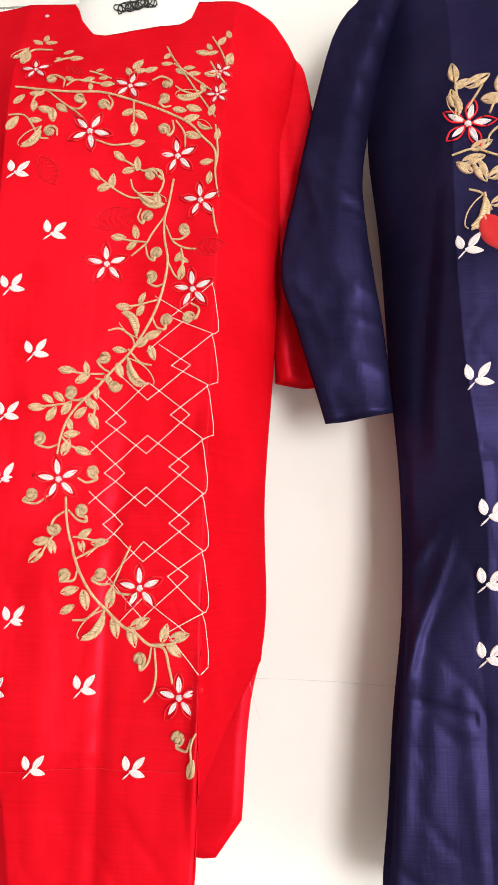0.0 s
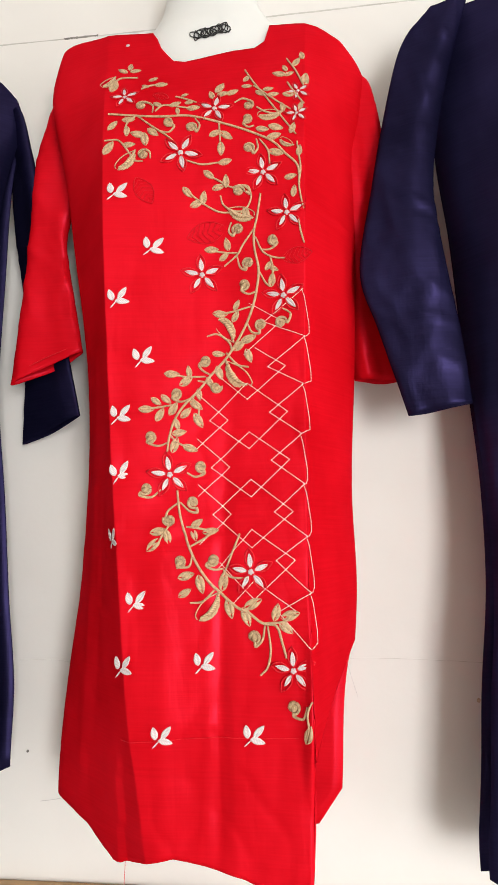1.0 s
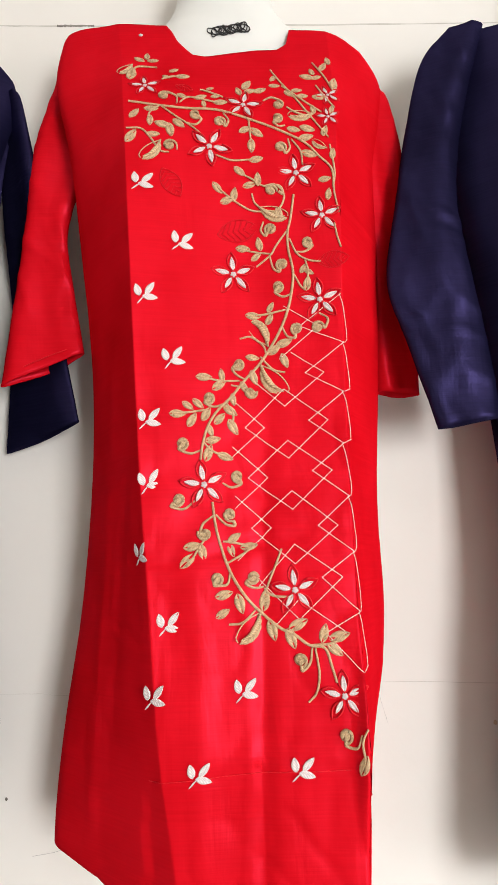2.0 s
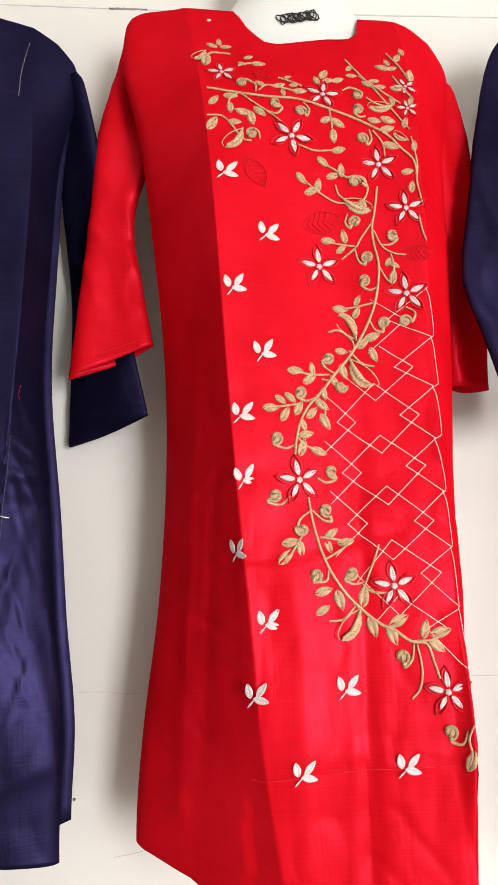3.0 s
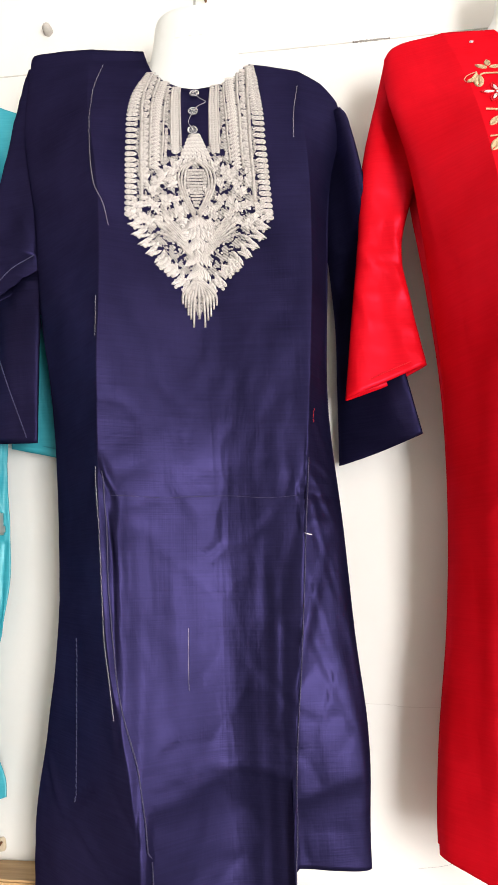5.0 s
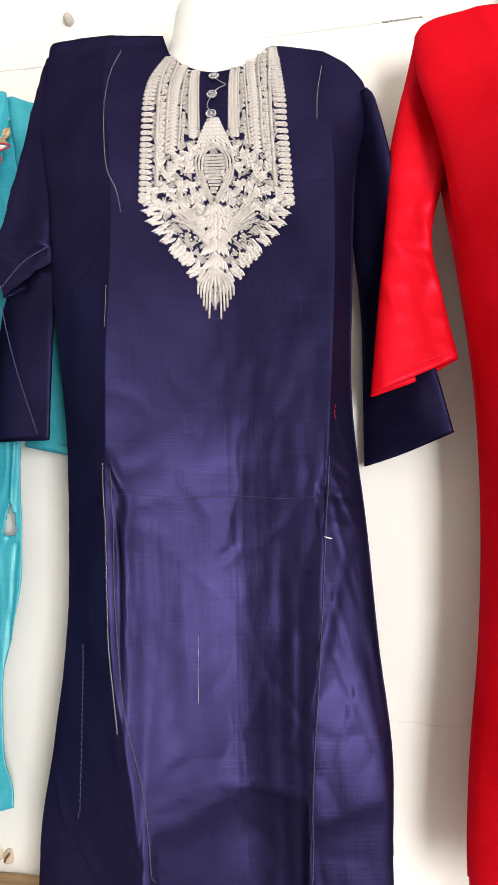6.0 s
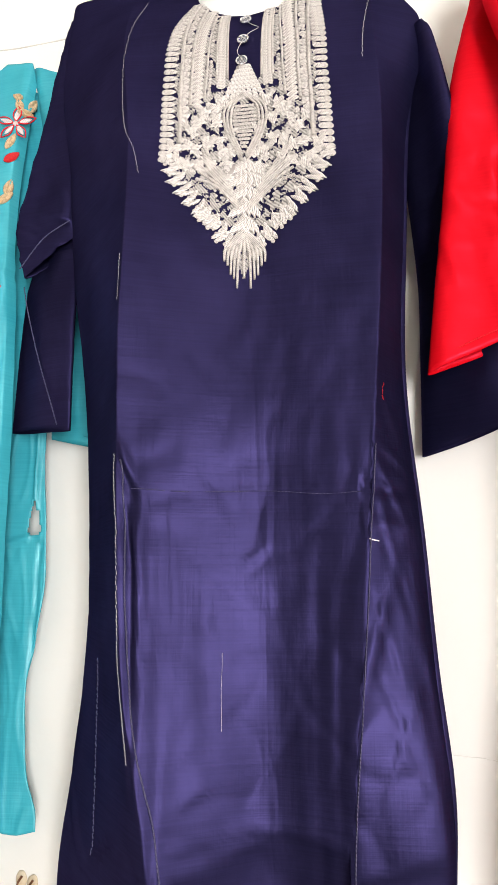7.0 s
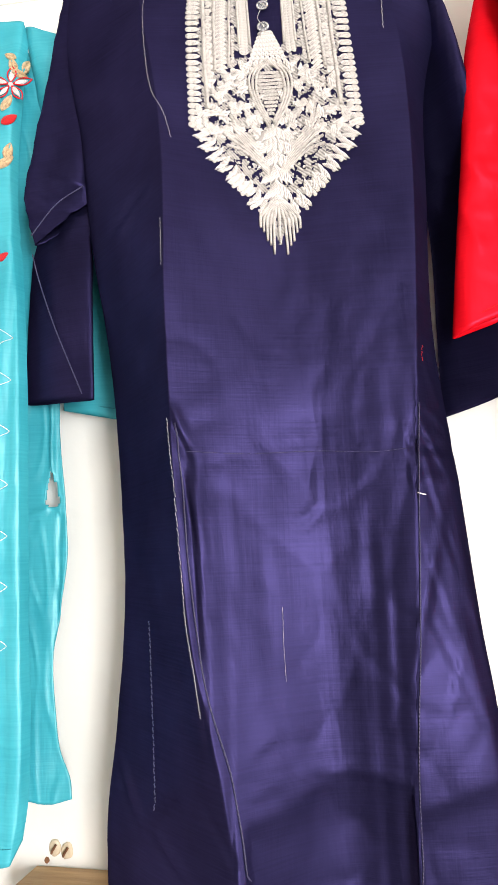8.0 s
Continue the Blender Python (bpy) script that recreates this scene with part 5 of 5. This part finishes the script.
    for q in range(-5, 6):
        a, s = abs(q), math.copysign(1, q)
        pts = [(q * 2.2, 388), (s * 7.4 * a ** 0.9, 412), (s * (4 + 6.4 * a), 430 - 2 * a), (s * (6 + 6.0 * a), 486 - 11 * a + 4 * (a % 2))] if q else [(0, 390), (1, 415), (0, 440), (1, 462)]
        tail.append((yoke_cord("strand", pts, np.linspace(0.0030, 0.0015, 12), 12, 0.0014 + 0.0003 * (a % 2)), Matrix.Identity(4)))
    group("tail_tuft", tail, thing)


def ground_stitching(thing):
    """Dense filling stitches under the yoke's motifs, with small gaps that show the cloth."""
    step = 2.6
    outer = ((-60, 110), (-20, 119), (20, 130), (60, 137), (150, 140), (262, 141), (300, 120), (335, 94), (370, 64), (400, 34), (430, 14), (450, 5))
    inner = ((-60, 50), (-14, 35), (100, 35), (128, 22), (140, 0), (500, 0))
    verts, faces, index = [], [], {}

    def corner(i, j):
        if (i, j) not in index:
            wob = Vector((i * 0.63, j * 0.63, 4))
            x, z = yoke((i + 0.8 * noise.noise(wob)) * step, (j + 0.8 * noise.noise(wob + Vector((9, 0, 0)))) * step)
            index[(i, j)] = len(verts)
            verts.append(NAVY_FRONT.on(x, z, 0.0006 + 0.0004 * noise.noise(Vector((i * 0.9, j * 0.9, 0)))))
        return index[(i, j)]
    for j in range(-22, 180):
        d = (j + 0.5) * step
        for i in range(-56, 56):
            s = abs((i + 0.5) * step)
            if not float(np.interp(d, *zip(*inner))) < s < float(np.interp(d, *zip(*outer))):
                continue
            if d < 0.0022 * (s - 30) ** 2 * -1 + 4 - 0.55 * (s - 30):
                continue
            fray = noise.noise(Vector((s * 0.075, d * 0.075, 2.0))) + 0.5 * noise.noise(Vector((s * 0.19, d * 0.19, 7.0)))
            if fray > (-0.08 if d > 130 else -0.24):
                faces.append((corner(i, j), corner(i, j + 1), corner(i + 1, j + 1), corner(i + 1, j)))
    part("ground_stitching", mesh_from("ground_stitching", verts, faces, SILVER_GROUND), thing)


SILVER_GROUND = thread("silver_ground", (0.08, 0.074, 0.072), (0.42, 0.39, 0.37), 0.45, 0.5, 700, 240)
ground_stitching(navy)
build_yoke(navy)


def shirt_button(thing, s, d):
    x, z = yoke(s, d)
    ring = [(math.cos(w), math.sin(w), 0.12) for w in np.linspace(0, 2 * math.pi, 17)]
    b = part("button", joined("button", [(DISC[SILVER.name], flat(0, 0, 0, 0.95, 0.95, 0.3)), (tube_mesh("rim", ring, 0.2, CLEAR, 6), Matrix.Identity(4))], CLEAR), thing, "clear plastic shirt button",
             NAVY_FRONT.place(x, z, 20 * s, 0.0072, 0.003))
    part("button_thread", tube_mesh("button_thread", [(-0.35, -0.2, 0.35), (0, 0.1, 0.42), (0.35, 0.25, 0.35)], 0.1, TACK, 4), b)


for s, d in ((0, 2), (-3, 42), (-5, 79)):
    shirt_button(navy, s, d)
seam(NAVY_FRONT, navy, "loose_thread", TACK, [yoke(s, d) for s, d in ((2, 5), (14, 14), (26, 22), (8, 30), (-4, 44), (-14, 62), (-4, 76))], 0.0004, lift=0.0025)

# tacking stitches and seams of the navy kurta
seam(NAVY_FRONT, navy, "tacking_stitches", TACK, [(-1.04, 2.325), (-1.035, 2.229), (-1.021, 2.102), (-1.009, 2.034), (-0.99, 1.989), (-0.979, 1.949)], 0.00032, 70)
seam(NAVY_FRONT, navy, "tacking_stitches", TACK, [(-0.986, 1.831), (-0.985, 1.80), (-0.984, 1.769)], 0.0003, 14)
seam(NAVY_FRONT, navy, "tacking_stitches", TACK, [(-0.982, 1.587), (-0.974, 1.505), (-0.967, 1.42), (-0.961, 1.352), (-0.953, 1.304), (-0.948, 1.261)], 0.00036, 80)
seam(NAVY_FRONT, navy, "tacking_stitches", TACK, [(-0.70, 2.235), (-0.706, 2.175), (-0.707, 2.122)], 0.0004, 26)
NAVY_SEAM = thread("navy_seam_thread", (0.03, 0.03, 0.07), (0.08, 0.08, 0.16), 0.5, 0.4)
seam(NAVY_FRONT, navy, "side_seam", NAVY_SEAM, [(-1.035, 1.354), (-1.032, 1.253), (-1.029, 1.139)], 0.0007, 30)
# shine along the folds, put into narrow cords lighter than the cloth
FOLD_SHINE = thread("navy_fold_shine", (0.018, 0.016, 0.042), (0.04, 0.036, 0.085), 0.4, 0.5)
seam(NAVY_FRONT, navy, "fold_shine", FOLD_SHINE, [(-0.972, 1.58), (-0.966, 1.50), (-0.958, 1.40), (-0.944, 1.30), (-0.918, 1.20), (-0.905, 1.10), (-0.904, 1.0)], 0.0009, lift=0.001)
seam(NAVY_FRONT, navy, "fold_shine", FOLD_SHINE, [(-0.699, 1.60), (-0.706, 1.50), (-0.715, 1.35), (-0.727, 1.20), (-0.732, 1.05)], 0.0008, lift=0.001)
# the waist crease's tone is put in as a cord of that colour
seam(NAVY_FRONT, navy, "waist_crease", FOLD_SHINE, [(-0.962, 1.547), (-0.90, 1.545), (-0.82, 1.548), (-0.76, 1.544), (-0.715, 1.546)], 0.0004, lift=0.0003)
SCARLET = thread("scarlet_thread", (0.42, 0.008, 0.012), (0.68, 0.015, 0.02), 0.45, 0.4)
seam(NAVY_FRONT, navy, "basting_stitch", SCARLET, [(-0.690, 1.672), (-0.692, 1.660), (-0.690, 1.650)], 0.0004, 3)
seam(NAVY_FRONT, navy, "pulled_thread", TACK, [(-0.866, 1.37), (-0.866, 1.33), (-0.865, 1.29)], 0.0002)
seam(NAVY_FRONT, navy, "lint", WHITE, [(-0.708, 1.494), (-0.704, 1.4925), (-0.699, 1.4915)], 0.0008)

for pts in ([(-1.150, 0.932, 1.972), (-1.19, 0.926, 1.945), (-1.232, 0.932, 1.905)], [(-1.252, 0.971, 1.895), (-1.238, 0.967, 1.85), (-1.206, 0.957, 1.77), (-1.152, 0.937, 1.660)]):
    part("sleeve_seam", tube_mesh("sleeve_seam", spline(pts, 20), 0.0009, NAVY_SEAM, 5), navy)

# gold flowers of the second navy kurta
def nb(x, z, *rest):
    return (x * 1.045, 1.45 + (z - 1.45) * 1.045, *rest)


GOLD_ON_NAVY = [(0.186, 2.068, 95, 0.03), (0.196, 2.05, 30, 0.024), (0.184, 2.028, 100, 0.03), (0.216, 2.052, 25, 0.036), (0.235, 2.022, 0, 0.034), (0.245, 2.045, 80, 0.034), (0.215, 1.955, 20, 0.03),
                (0.192, 1.925, 140, 0.026), (0.212, 1.918, -70, 0.036), (0.204, 1.936, 10, 0.03), (0.236, 1.915, 30, 0.036), (0.240, 1.895, -80, 0.034), (0.237, 1.875, 20, 0.034), (0.26, 1.98, 20, 0.034)]
for row in GOLD_ON_NAVY:
    leaf(B_FRONT, navy_b, GOLD, *nb(*row))
for pts in ([(0.187, 2.075), (0.188, 2.03), (0.184, 1.995)], [(0.200, 2.01), (0.222, 2.045)], [(0.178, 1.944), (0.205, 1.95), (0.234, 1.937), (0.30, 1.91)], [(0.196, 1.893), (0.212, 1.885), (0.222, 1.862)], [(0.228, 2.0), (0.24, 2.03)]):
    vine(B_FRONT, navy_b, GOLD, [nb(*q) for q in pts], 0.0018)
curl(B_FRONT, navy_b, GOLD, [nb(0.222, 1.952), nb(0.226, 1.968), nb(0.236, 1.978)], nb(0.242, 1.968))
feather(B_FRONT, navy_b, GOLD, *nb(0.214, 1.884, -110, 0.044))
feather(B_FRONT, navy_b, GOLD, *nb(0.188, 2.0, 100, 0.03))
flower(B_FRONT, navy_b, *nb(0.200, 1.988, 75, 0.030))
flower(B_FRONT, navy_b, *nb(0.33, 2.0, 95, 0.030))
part("sewn_leaf", lens_mesh("sewn_leaf", SCARLET, 0.6, 0.03, 0.02), navy_b, "scarlet embroidered leaf", B_FRONT.place(0.236, 1.847, -60, 0.062, 0.0014))
for row in [(0.192, 1.817, 0.036), (0.196, 1.648, 0.038), (0.207, 1.482, 0.038), (0.202, 1.40, 0.036), (0.200, 1.312, 0.036), (0.26, 1.74, 0.036), (0.25, 1.56, 0.036)]:
    butterfly_sprig(B_FRONT, navy_b, *nb(*row))

# flowers of the turquoise kurta
for row in [(-1.293, 2.253, 70, 0.03), (-1.304, 2.243, 110, 0.028), (-1.296, 2.230, 20, 0.03), (-1.308, 2.168, 60, 0.03), (-1.300, 2.078, 80, 0.03), (-1.303, 2.058, 40, 0.03), (-1.31, 2.262, 150, 0.024)]:
    leaf(TEAL_FRONT, teal, GOLD, *row)
flower(TEAL_FRONT, teal, -1.304, 2.203, 90, 0.028)
part("sewn_leaf", lens_mesh("sewn_leaf", SCARLET, 0.5, 0.03, 0.02), teal, "scarlet embroidered leaf", TEAL_FRONT.place(-1.302, 2.136, 40, 0.03, 0.0014))
part("sewn_leaf", lens_mesh("sewn_leaf", SCARLET, 0.5, 0.03, 0.02), teal, "scarlet embroidered leaf", TEAL_FRONT.place(-1.296, 1.892, 20, 0.024, 0.0014))
for z in (1.76, 1.695, 1.618, 1.54, 1.467, 1.396, 1.315):
    for up in (0.034, -0.030):
        seam(TEAL_FRONT, teal, "trellis_line", WHITE, [(-1.274, z), (-1.318, z + up)], 0.0007, twist=True)
TEAL_SEAM = thread("turquoise_seam_thread", (0.02, 0.22, 0.28), (0.04, 0.30, 0.36), 0.5, 0.3)
seam(TEAL_FRONT, teal, "hem_seam", TEAL_SEAM, [(-1.36, 1.055), (-1.30, 1.053), (-1.262, 1.055)], 0.0006)


# ---- bust details ----
def surface_of(cx, cy, rx, ry, x):
    c = max(-0.98, min(0.98, (x - cx) / rx))
    return cy - ry * (1 - abs(c) ** 2.4) ** (1 / 2.4)


def scribble(owner):
    """Black marker scrawl across the bust's chest."""
    rng = random.Random(2)
    pts = []
    for k in range(84):
        f = (k % 28) / 27
        f = f if k < 28 or k > 55 else 1 - f
        w = k * 1.05
        x = -0.304 + 0.056 * f + 0.0075 * math.cos(w) + rng.uniform(-0.003, 0.003)
        z = 2.273 + 0.008 * f + 0.0095 * math.sin(w) * rng.uniform(0.5, 1.15)
        pts.append((x, surface_of(-0.284, 0.985, 0.138, 0.0525, x) - 0.0012, z))
    return part("marker_scribble", tube_mesh("marker_scribble", spline(pts, 480), 0.00085, INK, 5), owner, "black marker scribble")


for ob in [o for o in scene.objects if o.name.startswith("display_bust")]:
    cx = sum(v.co.x for v in ob.data.vertices) / len(ob.data.vertices)
    if abs(cx + 0.284) < 0.05:
        scribble(ob)
    hook = [(cx, 0.985, 2.445), (cx, 0.985, 2.50), (cx, 0.985, 2.54), (cx, 0.995, 2.565), (cx, 1.02, 2.575), (cx, 1.045, 2.56), (cx, 1.05, 2.54)]
    part("hook", tube_mesh("hook", spline(hook, 40), 0.0022, STEEL, 8), ob, "thin steel hook")
    nail = part("hook_nail", tube_mesh("hook_nail", [(cx, 1.02, 2.569), (cx, 1.05, 2.568), (cx, WALL + 0.004, 2.567)], 0.0025, RUST, 8), ob)
    # moulded lettering, worn to plain bars
    for row, (z, w) in enumerate(((2.372, 0.05), (2.338, 0.048))):
        for k in range(3):
            x = cx + (k - 1) * w / 2.6
            y = surface_of(cx, 0.985, 0.081, 0.0435, x)
            part("moulded_mark", box("moulded_mark", (x - w / 9, y - 0.0002, z - 0.010), (x + w / 9, y + 0.006, z + 0.010), PLASTIC, 0.0006), ob)

# ---- wall details ----
def wall_ribbon(name, pts, half, mat, label, proud=0.0012):
    rng = random.Random(len(name) + len(pts))
    path = spline(pts, 60)
    verts, faces = [], []
    for i, (x, z) in enumerate(path):
        h = half * rng.uniform(0.4, 1.3)
        zz = z + rng.uniform(-0.0004, 0.0004)
        verts += [(x, WALL - proud, zz - h), (x, WALL - proud, zz + h), (x, WALL + 0.002, zz - h - 0.0005), (x, WALL + 0.002, zz + h + 0.0005)]
    for i in range(59):
        a, b = 4 * i, 4 * i + 4
        faces += [(a, b, b + 1, a + 1), (a + 2, b + 2, b, a), (a + 1, b + 1, b + 3, a + 3)]
    return tagged(new(name, mesh_from(name, verts, faces, mat)), label, "crack", kind="structure")


PALE = painted("pale_crack", (0.56, 0.53, 0.49), (0.70, 0.68, 0.64), 0.8, 30.0)
wall_ribbon("wall_crack", [(-1.46, 2.471), (-1.31, 2.456), (-0.83, 2.438), (-0.587, 2.429), (-0.42, 2.424), (-0.01, 2.416), (0.4, 2.41)], 0.0009, PALE, "long hairline crack across the painted wall")
wall_ribbon("wall_crack", [(-0.60, 2.4295), (-0.56, 2.4285), (-0.53, 2.4275)], 0.0017, CRACKED, "dark open stretch of the wall crack", 0.0016)
wall_ribbon("wall_crack", [(-0.9, 1.238), (-0.62, 1.233), (-0.532, 1.229), (-0.094, 1.234), (0.121, 1.226)], 0.00022, PALE, "faint seam line across the painted wall")


def blob(name, x, z, r, mat, thick, seed, label, category):
    rng = random.Random(seed)
    bm = bmesh.new()
    bmesh.ops.create_uvsphere(bm, u_segments=16, v_segments=8, radius=1.0)
    for v in bm.verts:
        k = 1 + 0.22 * noise.noise(v.co * 1.7 + Vector((seed, 0, 0)))
        v.co = Vector((x + v.co.x * r * k, WALL - thick * 0.3 + v.co.y * thick, z + v.co.z * r * 1.15 * k))
    me = bpy.data.meshes.new(name)
    bm.to_mesh(me)
    bm.free()
    me.materials.append(mat)
    me.polygons.foreach_set("use_smooth", [True] * len(me.polygons))
    return tagged(new(name, me), label, category)


def old_nail(x, z, seed):
    b = blob("wall_plug", x, z, 0.010, STAIN, 0.003, seed, "rust-stained filler round an old nail in the wall", "wall plug")
    part("nail", tube_mesh("nail", [(x + 0.004, WALL - 0.006, z + 0.006), (x, WALL - 0.009, z - 0.001), (x - 0.004, WALL - 0.005, z - 0.007)], 0.0018, RUST, 6), b, "bent rusty nail")


old_nail(-1.241, 1.007, 3)
old_nail(-1.260, 1.010, 8)
blob("wall_plug", -1.273, 0.992, 0.004, RUST, 0.002, 5, "small rusty nail stub in the wall", "wall plug")
blob("wall_plug", -1.218, 2.549, 0.010, painted("grey_plug", (0.34, 0.31, 0.28), (0.52, 0.48, 0.44), 0.6, 60.0), 0.016, 12, "grey plastic plug standing out of the wall", "wall plug")
blob("wall_chip", -0.652, 1.081, 0.0022, CRACKED, 0.001, 2, "tiny dark chip in the wall paint", "wall chip")
blob("wall_chip", 0.106, 1.168, 0.003, STAIN, 0.001, 4, "small chip in the wall paint", "wall chip")

# plank on the wall
plank = tagged(new("wooden_plank", box("wooden_plank", (-1.29, WALL - 0.075, 0.79), (-0.96, WALL - 0.001, 0.985), WOOD, 0.003)), "rough pine board fixed along the wall below the clothes", "plank")
part("knot", disc_mesh("knot", KNOT), plank, "dark oval wood knot", Matrix.Translation((-1.195, WALL - 0.0755, 0.955)) @ Matrix.Rotation(radians(90), 4, "X") @ Matrix.Diagonal((0.02, 0.012, 0.002, 1)))
batten = tagged(new("wooden_batten", box("wooden_batten", (-0.95, WALL - 0.03, 0.80), (0.6, WALL - 0.001, 0.876), WOOD, 0.003)), "brown wooden batten fixed along the wall", "batten")


# ---- loose threads ----
def loose_thread(owner, pts, mat, radius=0.0004):
    return part("loose_thread", tube_mesh("loose_thread", spline(pts, 24), radius, mat, 4), owner)


loose_thread(red, [(-0.505, 0.958, 1.075), (-0.512, 0.96, 1.062), (-0.54, 0.965, 1.05), (-0.575, 0.97, 1.043)], TACK, 0.0003)
loose_thread(red, [(-0.412, 0.885, 1.03), (-0.412, 0.885, 1.0), (-0.415, 0.887, 0.96)], RED_SEAM)
loose_thread(red, [(-0.105, 0.95, 1.30), (-0.098, 0.955, 1.25), (-0.085, 0.96, 1.20)], TACK, 0.00018)


# ---- cuff hems ----
def cuff_hem(thing, mat, xl, zl, xr, zr, yc, th, up=0.014, lift=0.0035):
    path = []
    for f in np.linspace(0.04, 0.96, 20):
        s = (1 - (2 * f - 1) ** 2) ** 0.5
        path.append((xl + (xr - xl) * f, yc - th * s ** 1.35 - lift, zl + (zr - zl) * f + up))
    return part("cuff_hem", tube_mesh("cuff_hem", path, 0.0009, mat, 5), thing)


cuff_hem(red, RED_SEAM, -0.643, 1.703, -0.518, 1.753, 0.988, 0.0145)
cuff_hem(teal, TEAL_SEAM, -1.236, 1.665, -1.12, 1.640, 1.055, 0.010)
